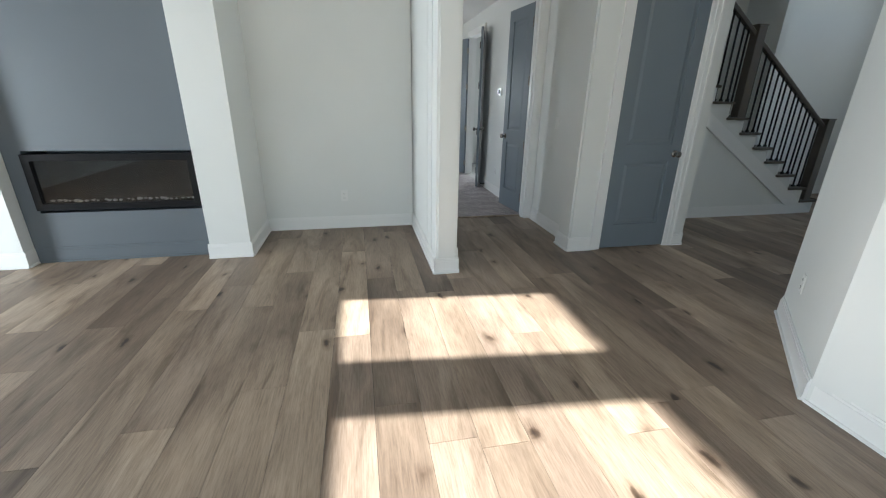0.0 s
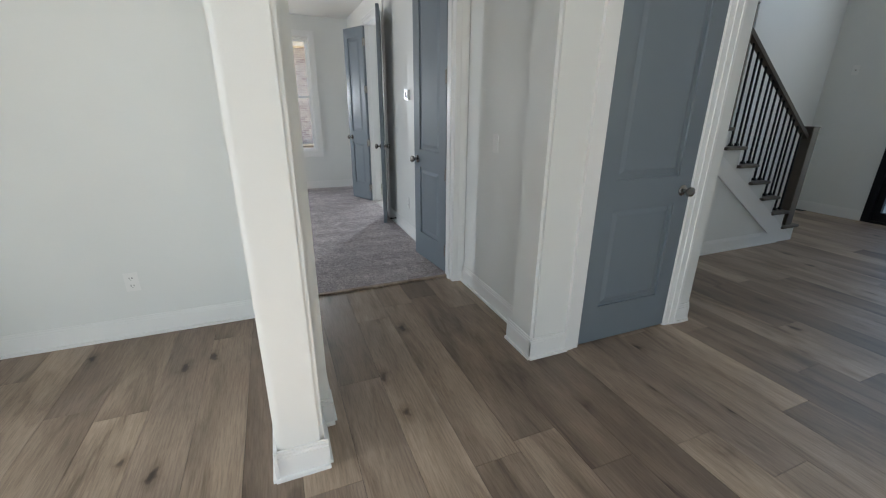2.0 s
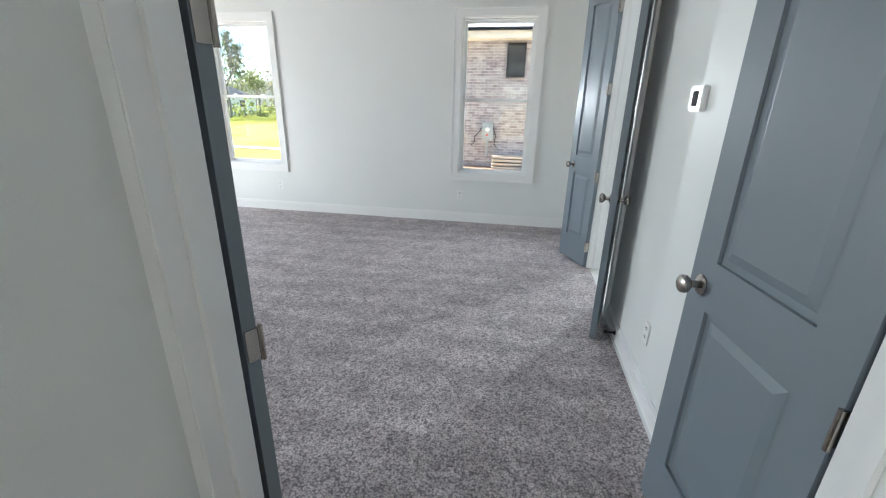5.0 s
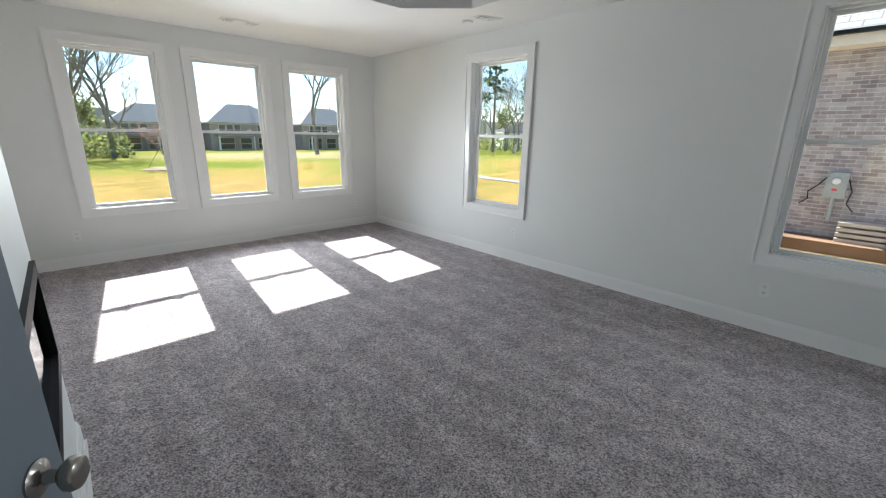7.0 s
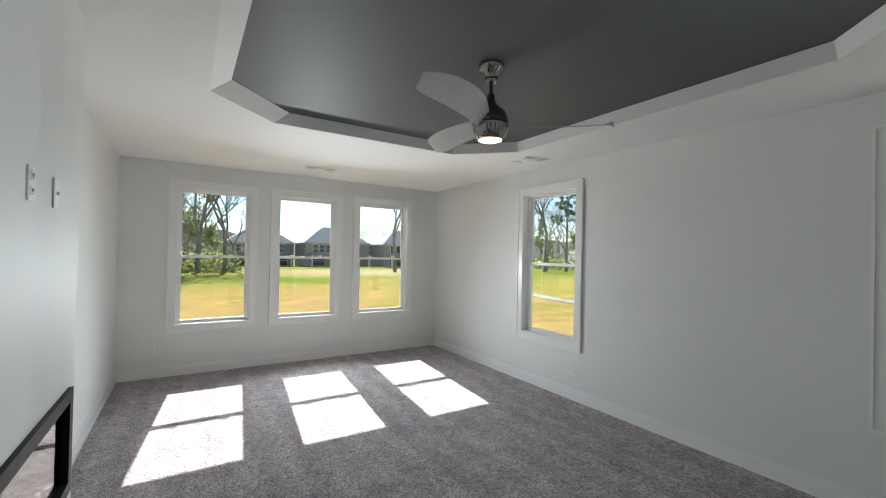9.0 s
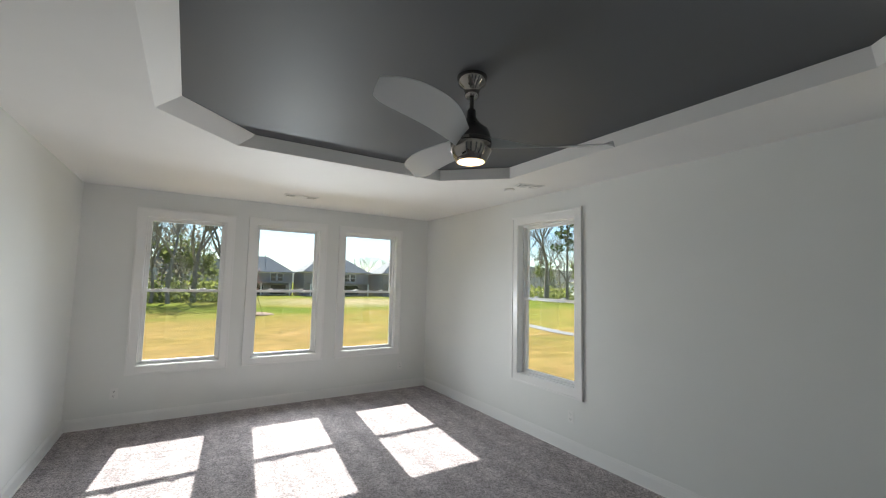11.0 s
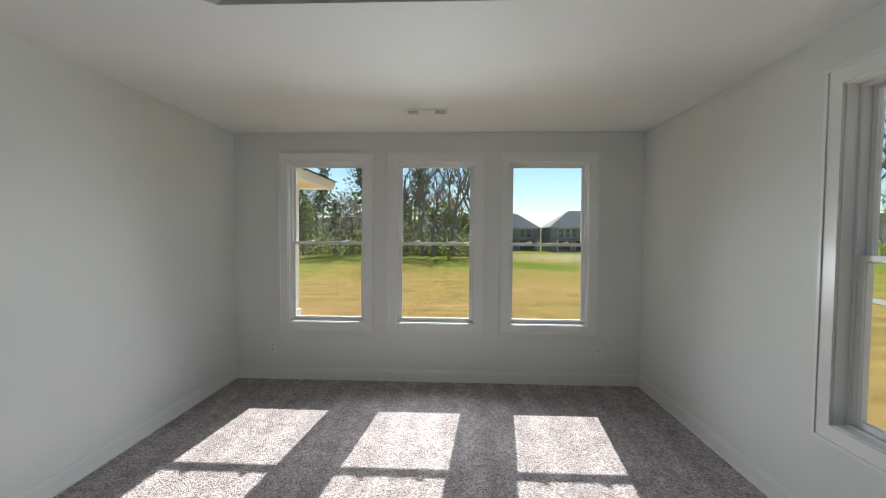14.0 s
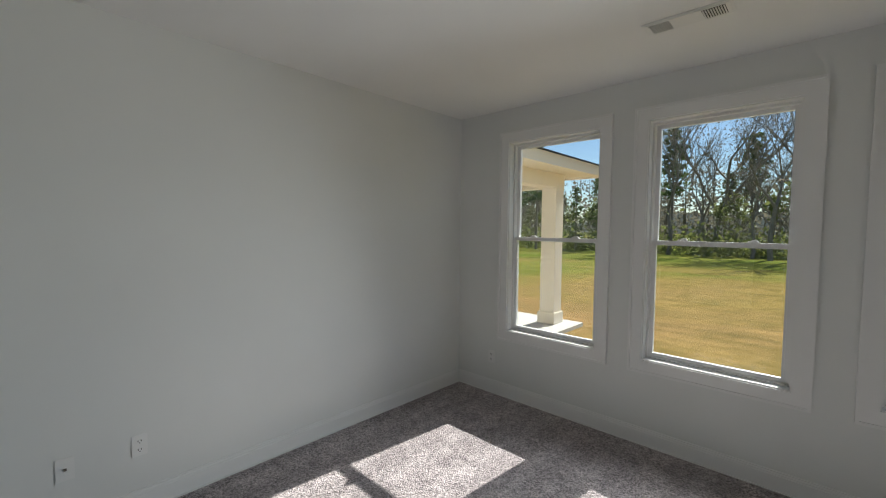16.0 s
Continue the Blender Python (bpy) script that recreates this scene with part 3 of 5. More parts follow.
def frame_trim(name, axis, a0, a1, h, faces, depth, casing=0.085, label="white painted door casing"):
    """Jamb and casings of a door opening from a0 to a1; faces: (plane, out) pairs for the casings; depth: the two jamb planes."""
    top = empty(name, Matrix(), label, "door frame", kind="structure")
    rows = []
    d0, d1 = depth
    rows += [(a0, a0 + 0.012, d0, d1, 0, h), (a1 - 0.012, a1, d0, d1, 0, h), (a0 + 0.012, a1 - 0.012, d0, d1, h - 0.012, h)]
    dm = (d0 + d1) / 2
    rows += [(a0 + 0.012, a0 + 0.024, dm - 0.016, dm + 0.016, 0, h - 0.012), (a1 - 0.024, a1 - 0.012, dm - 0.016, dm + 0.016, 0, h - 0.012)]
    sw = (lambda r: r) if axis == "x" else (lambda r: (r[2], r[3], r[0], r[1], r[4], r[5]))
    part("jamb", boxes(*map(sw, rows)), TRIM, top)
    for plane, out in faces:
        cs = []
        for th, i0, i1 in ((0.011, -0.006, casing * 0.35), (0.017, casing * 0.35, casing * 0.8), (0.022, casing * 0.8, casing)):
            p0, p1 = sorted((plane, plane + out * th))
            cs += [(a0 - i1, a0 - i0, p0, p1, 0, h + i1), (a1 + i0, a1 + i1, p0, p1, 0, h + i1), (a0 - i0, a1 + i0, p0, p1, h + i0, h + i1)]
        part("casing", boxes(*map(sw, cs)), TRIM, top)
    return top


frame_trim("trim_bedroom_door", "x", 1.572, 2.889, 2.452, ((5.20, -1), (SY, 1)), (5.192, 5.346))
frame_trim("trim_bathroom_door", "y", 7.518, 8.452, 2.452, ((EX, -1),), (EX - 0.006, EX + 0.128))
thing("threshold", boxes((1.586, 2.876, 5.30, 5.338, 0, 0.014), bevel=0.004), OAK, "brown wooden transition strip at the carpet", "threshold", kind="structure")

# ---- bathroom beyond the double door ----
thing("floor_bathroom", boxes((EX + 0.02, 6.2, 5.34, NY, -0.1, 0.008)), TILE, "pale stone-look bathroom floor tile", "floor", kind="structure")
wall("wall_bathroom_east", "y", 5.34, NY, 6.2, 6.3, 0, 3.3, [], WALL, "white painted bathroom wall")
thing("ceiling_bathroom", boxes((EX + 0.12, 6.2, 5.34, NY, CZ, CZ + 0.1)), CEIL, "white bathroom ceiling", "ceiling", kind="structure")
window("window_6", pose(4.375, NY, 0), "white bathroom window above the tub", 0.62, 1.0, 2.2)
tub = empty("bathtub", pose(4.35, 9.2, 0.008), "white freestanding bathtub under the window", "bathtub")
bm = bmesh.new()
prof = [(0.30, 0.0), (0.33, 0.06), (0.36, 0.35), (0.40, 0.56), (0.40, 0.585), (0.36, 0.585), (0.31, 0.35), (0.26, 0.15), (0.10, 0.12)]
lathe(bm, prof, 32)
bmesh.ops.scale(bm, vec=(2.05, 1, 1), verts=bm.verts[:])
part("basin", bm, PORCELAIN, tub, "", True)
bm = bmesh.new()
tube(bm, [(0.9, 0.0, 0), (0.9, 0, 0.75), (0.85, 0, 0.86), (0.72, 0, 0.86), (0.68, 0, 0.8)], 0.014, seg=8)
part("tub_filler", bm, NICKEL, tub, "nickel floor-mounted tub filler", True)


# ---- fireplaces ----
def fireplace(m, label):
    """x along the face, y into the wall, z up from the floor."""
    top = empty("electric_fireplace", m, label, "fireplace")
    w, z0, z1, f = 0.64, 0.50, 0.97, 0.055
    part("surround", boxes((-w, -w + f, -0.018, 0.02, z0, z1), (w - f, w, -0.018, 0.02, z0, z1), (-w + f, w - f, -0.018, 0.02, z1 - f, z1), (-w + f, w - f, -0.018, 0.02, z0, z0 + f)), BLACK, top, "black satin metal surround")
    i = w - f
    part("firebox", boxes((-i, i, 0.17, 0.18, z0 + f, z1 - f), (-i - 0.01, -i, 0.02, 0.18, z0 + f, z1 - f), (i, i + 0.01, 0.02, 0.18, z0 + f, z1 - f), (-i, i, 0.02, 0.18, z0 + f - 0.01, z0 + f), (-i, i, 0.02, 0.18, z1 - f, z1 - f + 0.01)), DARK, top, "dark firebox lining")
    part("glass_front", boxes((-i, i, 0.006, 0.012, z0 + f, z1 - f)), SMOKE, top, "dark reflective glass front")
    rng = random.Random(5)
    for k in range(26):
        bm = bmesh.new()
        bmesh.ops.create_icosphere(bm, subdivisions=1, radius=rng.uniform(0.010, 0.021))
        bmesh.ops.scale(bm, vec=(1.2, 1, 0.75), verts=bm.verts[:])
        s = part("crystal", bm, PORCELAIN, top, "clear glass crystal")
        s.location = (-i + 0.03 + k * (2 * i - 0.06) / 25, rng.uniform(0.03, 0.08), z0 + f + 0.012)
    return top


fireplace(pose(0.27, 5.61, 0.03, 0, 0, 180), "black linear electric fireplace set in the white chimney breast")

# ---- ceiling fan ----
fan = empty("ceiling_fan", pose(0.09, 7.66, TZ) @ Matrix.Diagonal((1.07, 1.07, 0.84, 1.0)), "smoked chrome ceiling fan with three clear blades and lit lamp", "ceiling fan")
bm = bmesh.new()
lathe(bm, [(0.078, 0), (0.078, -0.012), (0.070, -0.05), (0.045, -0.075), (0.036, -0.11), (0.038, -0.128), (0.030, -0.14)])
part("canopy", bm, CHROME, fan, "", True)
bm = bmesh.new()
lathe(bm, [(0.012, -0.13), (0.012, -0.24)], 14)
part("downrod", bm, GUN, fan, "", True)
bm = bmesh.new()
lathe(bm, [(0.022, -0.225), (0.026, -0.28), (0.05, -0.32), (0.088, -0.36), (0.102, -0.41), (0.102, -0.43)])
part("motor_housing", bm, GUN, fan, "dark gunmetal motor housing", True)
bm = bmesh.new()
lathe(bm, [(0.104, -0.432), (0.106, -0.452), (0.100, -0.454), (0.100, -0.458), (0.106, -0.46), (0.102, -0.51), (0.078, -0.565), (0.072, -0.57)])
part("lamp_housing", bm, CHROME, fan, "polished smoked chrome lamp housing", True)
bm = bmesh.new()
lathe(bm, [(0.070, -0.562), (0.070, -0.572), (0.05, -0.580), (0.01, -0.583)])
part("lamp_diffuser", bm, LAMP, fan, "warm glowing lamp diffuser", True)
for k in range(3):
    bm = bmesh.new()
    cols = []
    n = 18
    for i in range(n + 1):
        u = i / n
        half = 0.035 + 0.055 * math.sin(min(1, u * 1.15) * math.pi * 0.62) ** 1.2
        if u > 0.8:
            half *= math.sqrt(max(0.02, 1 - ((u - 0.8) / 0.2) ** 2))
        x, skew, tw = 0.09 + 0.63 * u, 0.05 * math.sin(u * math.pi), 0.05 * (1 - 0.5 * u)
        cols.append([bm.verts.new((x, y + skew, z)) for y, z in ((-half, -tw - 0.003), (half, tw - 0.003), (half, tw + 0.003), (-half, -tw + 0.003))])
    for a, b in zip(cols, cols[1:]):
        for i in range(4):
            bm.faces.new((a[i], a[(i + 1) % 4], b[(i + 1) % 4], b[i]))
    bm.faces.new(cols[0]), bm.faces.new(cols[-1][::-1])
    p = part("blade", bm, ACRYLIC, fan, "clear acrylic curved blade", True)
    p.matrix_basis = pose(0, 0, -0.44, 0, 0, 56 + 120 * k)


# ---- small fixtures ----
def outlet(m, label="white duplex wall outlet", kind=0):
    """x along the wall, -y into the room."""
    top = empty("wall_outlet" if kind == 0 else ("light_switch" if kind == 1 else "blank_wall_plate"), m, label, ("outlet", "switch", "wall plate")[kind], "wall plates")
    part("plate", boxes((-0.037, 0.037, -0.006, 0, -0.06, 0.06), bevel=0.002), PLASTIC, top)
    if kind == 0:
        for z in (-0.025, 0.025):
            f = part("socket", boxes((-0.017, 0.017, -0.008, -0.005, z - 0.015, z + 0.015), bevel=0.003), PLASTIC, top)
            # No holes: the slots' shade is put in as raised near-black marks.
            part("slot", boxes((-0.009, -0.006, -0.0092, -0.007, z - 0.003, z + 0.008), (0.006, 0.009, -0.0092, -0.007, z - 0.003, z + 0.008), (-0.002, 0.002, -0.0092, -0.007, z - 0.011, z - 0.007)), DARK, f, "near-black marks for the shaded outlet slots")
    elif kind == 1:
        part("rocker", boxes((-0.016, 0.016, -0.010, -0.004, -0.033, 0.033), bevel=0.002), PLASTIC, top)
    else:
        part("connector", boxes((-0.006, 0.006, -0.012, -0.005, -0.006, 0.006)), NICKEL, top, "small metal coax connector")
    return top


for x in (-1.07, 1.49):
    outlet(pose(x, NY, 0.365))
for y in (5.765, 9.35):
    outlet(pose(WX, y, 0.365, 0, 0, 90))
outlet(pose(-1.36, SY, 0.39, 0, 0, 180))
outlet(pose(-1.05, SY, 0.385, 0, 0, 180), "white blank wall plate with a cable connector", 2)
outlet(pose(0.25, 5.61, 1.85, 0, 0, 180), "white outlet plate high on the chimney breast")
outlet(pose(-0.05, 5.61, 1.85, 0, 0, 180), "white blank plate high on the chimney breast", 2)
outlet(pose(EX, 6.62, 0.37, 0, 0, -90))
thermo = empty("thermostat", pose(EX, 6.56, 1.515, 0, 0, -90), "white wall thermostat with a dark display", "thermostat")
part("body", boxes((-0.06, 0.06, -0.026, 0, -0.05, 0.05), bevel=0.004), PLASTIC, thermo)
part("display", boxes((-0.032, 0.025, -0.0275, -0.02, -0.03, 0.03)), DARK, thermo, "dark grey display")


stop = empty("door_stop", pose(EX - 0.014, 7.12, 0.07, 0, 0, -90), "black spring door stop on the baseboard", "door stop")
bm = bmesh.new()
lathe(bm, [(0.014, 0), (0.014, 0.006), (0.006, 0.008), (0.006, 0.055)], 12)
part("rod", bm, BLACK, stop, "", True).matrix_basis = pose(0, 0, 0, 90)
bm = bmesh.new()
lathe(bm, [(0.010, 0.055), (0.011, 0.062), (0.009, 0.072)], 12)
part("bumper", bm, DARK, stop, "black rubber bumper", True).matrix_basis = pose(0, 0, 0, 90)


def vent(m, l, w, label):
    top = empty("ceiling_vent", m, label, "vent", "ceiling vents")
    part("frame", boxes((-l, l, -w, w, -0.006, 0), (-l + 0.012, l - 0.012, -w + 0.012, w - 0.012, -0.010, -0.006), bevel=0.0015), PLASTIC, top)
    for x0, x1 in ((-l + 0.03, -l + 0.13), (l - 0.13, l - 0.03)):
        # The frame is closed; a near-black sheet gives the shade behind the slats.
        g = part("grille", boxes((x0, x1, -w + 0.025, w - 0.025, -0.0112, -0.009)), DARK, top, "near-black sheet for the shade between the louvres")
        n = 9
        for i in range(n):
            x = x0 + (i + 0.5) * (x1 - x0) / n
            part("slat", boxes((x - 0.0028, x + 0.0028, -w + 0.025, w - 0.025, -0.015, -0.0114)), PLASTIC, g)


vent(pose(-3.36, 7.54, CZ, 0, 0, 90), 0.205, 0.075, "white metal air register in the ceiling")
vent(pose(-1.25, 9.38, CZ, 0, 0, 75), 0.15, 0.07, "white metal air register beside the tray")
det = thing("smoke_detector", boxes((0, 0.01, 0, 0.01, 0, 0.01)), PLASTIC, "flat white round detector on the ceiling", "smoke detector")
bm = bmesh.new()
lathe(bm, [(0.06, 0), (0.06, -0.012), (0.05, -0.022), (0.01, -0.024)], 24, (-1.49, 9.32, CZ))
det.data = finish("smoke_detector", bm, PLASTIC, True)

# ---- living room, hall and entry ----
LZ = 6.0                                      # height of the living room
LW, LS, LE = -4.0, -4.2, 8.8                  # west, south and front walls
UP = [(y + 0.48, y + 1.31, 3.895, 5.33) for y in (2.48, 1.27, 0.06, -1.15)]
# LOW and SOUTH: assumed openings out of view, added for the room's light.
LOW = [(2.2, 3.7, 0.1, 2.4)]
SOUTH = [(x - 0.75, x + 0.75, 0.1, 2.4) for x in (-2.4, -0.4, 1.6)]
wall("wall_living_west", "y", LS, 5.2, LW - 0.16, LW, -0.3, LZ, UP + LOW, WALL, "white painted two-storey wall with high windows")
wall("wall_living_south", "x", LW, LE, LS - 0.16, LS, 0, LZ, SOUTH, WALL, "plain white painted wall")
wall("wall_living_upper", "x", WX, 1.53, 5.22, 5.33, CZ + 0.6, LZ, [], WALL, "white painted upper wall")
wall("wall_nook", "x", -0.17, 1.46, 5.135, 5.198, 0, LZ, [], WALL, "white painted recess wall beside the fireplace")
thing("ceiling_living", boxes((LW - 0.16, LE + 0.2, LS - 0.12, 6.1, LZ, LZ + 0.1)), CEIL, "white living room ceiling", "ceiling", kind="structure")
# fireplace wall between two white piers
FX = -1.18
thing("wall_fireplace", boxes((-2.0, -0.42, 4.47, 5.19, 0, 0.44), (-2.0, -0.42, 4.47, 5.19, 0.96, LZ), (-2.0, FX - 0.63, 4.47, 5.19, 0.44, 0.96), (FX + 0.63, -0.42, 4.47, 5.19, 0.44, 0.96), (FX - 0.63, FX + 0.63, 4.75, 5.19, 0.44, 0.96)), GREY_WALL, "dark grey accent wall holding the fireplace", "wall", kind="structure")
thing("wall_pier_1", boxes((-0.505, -0.155, 4.345, 5.19, 0, LZ)), WALL, "white painted pier beside the fireplace", "wall", kind="structure")
thing("wall_pier_2", boxes((-2.30, -1.945, 4.345, 5.19, 0, LZ)), WALL, "white painted pier beside the fireplace", "wall", kind="structure")
wall("wall_nook_west", "x", LW, -2.3, 5.135, 5.198, 0, LZ, [], WALL, "white painted recess wall")
fireplace(pose(FX, 4.47, -0.035), "black linear electric fireplace set in a dark grey wall")
# thin wall ending in a post, between recess and hall
thing("wall_hall_west", boxes((1.468, 1.545, 4.12, 5.198, 0, LZ)), WALL, "thin white wall between recess and hall", "wall", kind="structure")
thing("wall_post", boxes((1.468, 1.65, 3.66, 3.90, 0, LZ), (1.468, 1.70, 3.90, 4.12, 0, LZ), bevel=0.018), WALL, "white painted post with rounded corners", "wall", kind="structure")
thing("wall_hall_east", boxes((2.975, 3.06, 4.24, 5.198, 0, LZ)), WALL, "white painted hall wall", "wall", kind="structure")
thing("wall_closet_pier", boxes((2.865, 3.125, 3.995, 4.24, 0, LZ), bevel=0.018), WALL, "white painted pier with rounded corners beside the closet", "wall", kind="structure")
wall("wall_closet", "x", 3.125, 4.16, 3.997, 4.11, 0, LZ, [(3.2, 3.945, 0, 2.45)], WALL, "white painted wall round the closet door")
thing("wall_closet_side", boxes((4.06, 4.16, 4.11, 6.0, 0, LZ)), WALL, "white painted wall beside the stairs", "wall", kind="structure")
frame_trim("trim_closet_door", "x", 3.20, 3.945, 2.45, ((3.997, -1),), (3.992, 4.115), 0.10, "white moulded closet door casing")
# angled wall on the kitchen side
bm = bmesh.new()
prism(bm, [(3.015, 1.775), (3.775, 2.565), (4.3, 2.6), (4.3, 2.45), (3.85, 2.42), (3.15, 1.70), (3.15, -4.2), (3.03, -4.2), (3.03, 1.5)], 0, LZ)
thing("wall_angled", bm, WALL, "white painted wall with an angled corner", "wall", kind="structure")
wall("wall_kitchen", "x", 4.3, LE, 2.45, 2.6, 0, LZ, [], WALL, "white painted entry wall")
# front wall and stair wall
FD0, FD1 = 3.18, 5.06
wall("wall_front", "y", 2.45, 6.0, LE, LE + 0.2, 0, LZ, [(FD0, FD1, 0, 2.26), (FD0 + 0.1, FD1 - 0.02, 2.62, 3.7)], WALL, "white painted entry wall with the front door")
wall("wall_front_south", "y", LS, 2.45, LE, LE + 0.2, 0, LZ, [], WALL, "plain white wall")
wall("wall_stair", "x", 4.16, LE, 5.93, 6.05, 0, LZ, [], WALL, "white painted wall behind the stairs")
for x0, y0, x1, y1, s in ((-0.14, 5.135, 1.468, 5.135, -1), (1.468, 3.64, 1.468, 5.135, 1), (1.454, 3.66, 1.664, 3.66, -1), (1.65, 3.66, 1.65, 3.90, -1), (1.65, 3.90, 1.714, 3.90, -1), (1.70, 3.90, 1.70, 4.12, -1),
                         (1.545, 4.12, 1.545, 5.18, -1), (2.975, 4.25, 2.975, 5.18, 1), (2.865, 3.98, 2.865, 4.25, 1), (2.851, 3.995, 3.115, 3.995, -1), (4.045, 3.997, 4.16, 3.997, -1),
                         (-0.519, 4.345, -0.141, 4.345, -1), (-0.155, 4.345, -0.155, 5.135, -1), (-2.3, 4.345, -1.93, 4.345, -1), (-1.945, 4.345, -1.945, 4.47, -1),
                         (3.775, 2.565, 3.015, 1.775, -1), (3.03, 1.775, 3.03, -4.2, -1), (LE, 5.06, LE, 5.93, 1), (LE, 5.93, 6.9, 5.93, 1), (4.16, 3.997, 4.16, 4.88, -1)):
    baseboard(x0, y0, x1, y1, s)
baseboard(-1.945, 4.47, -0.505, 4.47, -1, GREY_WALL)["label"] = "dark grey painted baseboard under the fireplace"
outlet(pose(0.69, 5.135, 0.37))
outlet(pose(2.975, 4.725, 1.18, 0, 0, -90), "white light switch on the hall wall", 1)
outlet(pose(3.525, 2.305, 0.37, 0, 0, 226.1), "white outlet plate on the angled wall")
outlet(pose(LE, 5.62, 1.9, 0, 0, -90), "small white sensor plate on the entry wall", 2)

# high windows of the living room
for k, (a, b, z0, z1) in enumerate(UP):
    top = empty("window_%d" % (k + 7), pose(LW, (a + b) / 2, 0, 0, 0, 90), "white fixed high window", "window", "high windows", "structure")
    w = (b - a) / 2
    part("window_frame", boxes((-w, -w + 0.03, 0.05, 0.15, z0, z1), (w - 0.03, w, 0.05, 0.15, z0, z1), (-w + 0.03, w - 0.03, 0.05, 0.15, z1 - 0.03, z1), (-w + 0.03, w - 0.03, 0.05, 0.15, z0, z0 + 0.03)), VINYL, top)
    part("pane", boxes((-w + 0.03, w - 0.03, 0.10, 0.105, z0 + 0.03, z1 - 0.03)), PANE, top).visible_shadow = False
# glazing of the added, unseen low openings
for k, (a, b, z0, z1) in enumerate(LOW + SOUTH):
    top = empty("window_%d" % (k + 11), pose(LW, (a + b) / 2, 0, 0, 0, 90) if k == 0 else pose((a + b) / 2, LS, 0, 0, 0, 180), "unseen white glazed opening, added to let light in", "window", "patio windows", "structure")
    w = (b - a) / 2
    part("window_frame", boxes((-w, -w + 0.05, 0.05, 0.15, z0, z1), (w - 0.05, w, 0.05, 0.15, z0, z1), (-w + 0.05, w - 0.05, 0.05, 0.15, z1 - 0.05, z1), (-w + 0.05, w - 0.05, 0.05, 0.15, z0, z0 + 0.05)), VINYL, top)
    part("pane", boxes((-w + 0.05, w - 0.05, 0.10, 0.105, z0 + 0.05, z1 - 0.05)), PANE, top).visible_shadow = False

# ---- staircase ----
RISE, RUN, SX, SYY = 0.1785, 0.245, 7.0, 4.90
N = 11
stairs = empty("staircase", pose(SX, SYY, 0), "white-sided staircase with dark wooden treads", "staircase")
for i in range(N):
    x1 = -i * RUN
    part("tread", boxes((x1 - RUN - 0.02, x1 + 0.025, -0.035, 1.02, (i + 1) * RISE - 0.03, (i + 1) * RISE), bevel=0.006), STAIN, stairs, "dark stained wooden tread")
    part("riser", boxes((x1 - 0.02, x1, 0.0, 1.02, i * RISE, (i + 1) * RISE - 0.03)), TRIM, stairs, "white painted riser")
bm = bmesh.new()
pts = [(-N * RUN, 0), (0, 0)]
for i in range(N):
    pts += [(-i * RUN, (i + 1) * RISE - 0.03), (-(i + 1) * RUN, (i + 1) * RISE - 0.03)]
lo = [bm.verts.new((x, 0.004, z)) for x, z in pts]
hi = [bm.verts.new((x, 0.06, z)) for x, z in pts]
bm.faces.new(lo), bm.faces.new(hi[::-1])
for i in range(len(pts)):
    j = (i + 1) % len(pts)
    bm.faces.new((lo[i], lo[j], hi[j], hi[i]))
part("side_wall", bm, WALL, stairs)
bm = bmesh.new()
q = [(-0.02, 0.0), (-0.02, 0.03), (-N * RUN, N * RISE - 0.20), (-N * RUN, N * RISE - 0.36), (-0.30, 0.0)]
lo = [bm.verts.new((x, -0.012, z)) for x, z in q]
hi = [bm.verts.new((x, 0.004, z)) for x, z in q]
bm.faces.new(lo), bm.faces.new(hi[::-1])
for i in range(5):
    bm.faces.new((lo[i], lo[(i + 1) % 5], hi[(i + 1) % 5], hi[i]))
part("stringer", bm, TRIM, stairs, "white painted skirt board")
baseboard(4.16, SYY, 6.7, SYY, -1)
rail = empty("stair_railing", pose(SX, SYY, 0), "dark wooden stair rail with black iron balusters", "railing")
for x, zb, zt in ((-0.12, RISE, 1.22), (-1.53, 7 * RISE, 2.24)):
    n = part("newel_post", boxes((x - 0.055, x + 0.055, 0.0, 0.11, zb - 0.04, zt), (x - 0.062, x + 0.062, -0.007, 0.117, zt, zt + 0.02), bevel=0.004), STAIN, rail, "square dark stained newel post")
slope = RISE / RUN
for a, b in ((-0.17, -1.48), (-1.58, -2.68)):
    bm = bmesh.new()
    za, zb = 1.10 - (a + 0.12) * slope, 1.10 - (b + 0.12) * slope
    v = [bm.verts.new((x, y, z + dz)) for x, z in ((a, za), (b, zb)) for y, dz in ((0.028, -0.03), (0.082, -0.03), (0.086, 0.01), (0.07, 0.035), (0.04, 0.035), (0.024, 0.01))]
    bm.faces.new(v[:6]), bm.faces.new(v[6:][::-1])
    for i in range(6):
        bm.faces.new((v[i], v[(i + 1) % 6], v[6 + (i + 1) % 6], v[6 + i]))
    part("handrail", bm, STAIN, rail, "dark stained handrail")
for i in range(1, N):
    for o in (0.06, 0.15, 0.24):
        x = -i * RUN - o + 0.04
        if abs(x + 1.53) < 0.07:
            continue
        zt = 1.08 - (x + 0.12) * slope
        bm = boxes((x - 0.0075, x + 0.0075, 0.047, 0.062, (i + 1) * RISE, zt))
        bx(bm, x - 0.014, x + 0.014, 0.04, 0.069, (i + 1) * RISE, (i + 1) * RISE + 0.025)
        part("baluster", bm, IRON, rail, "square black iron baluster")

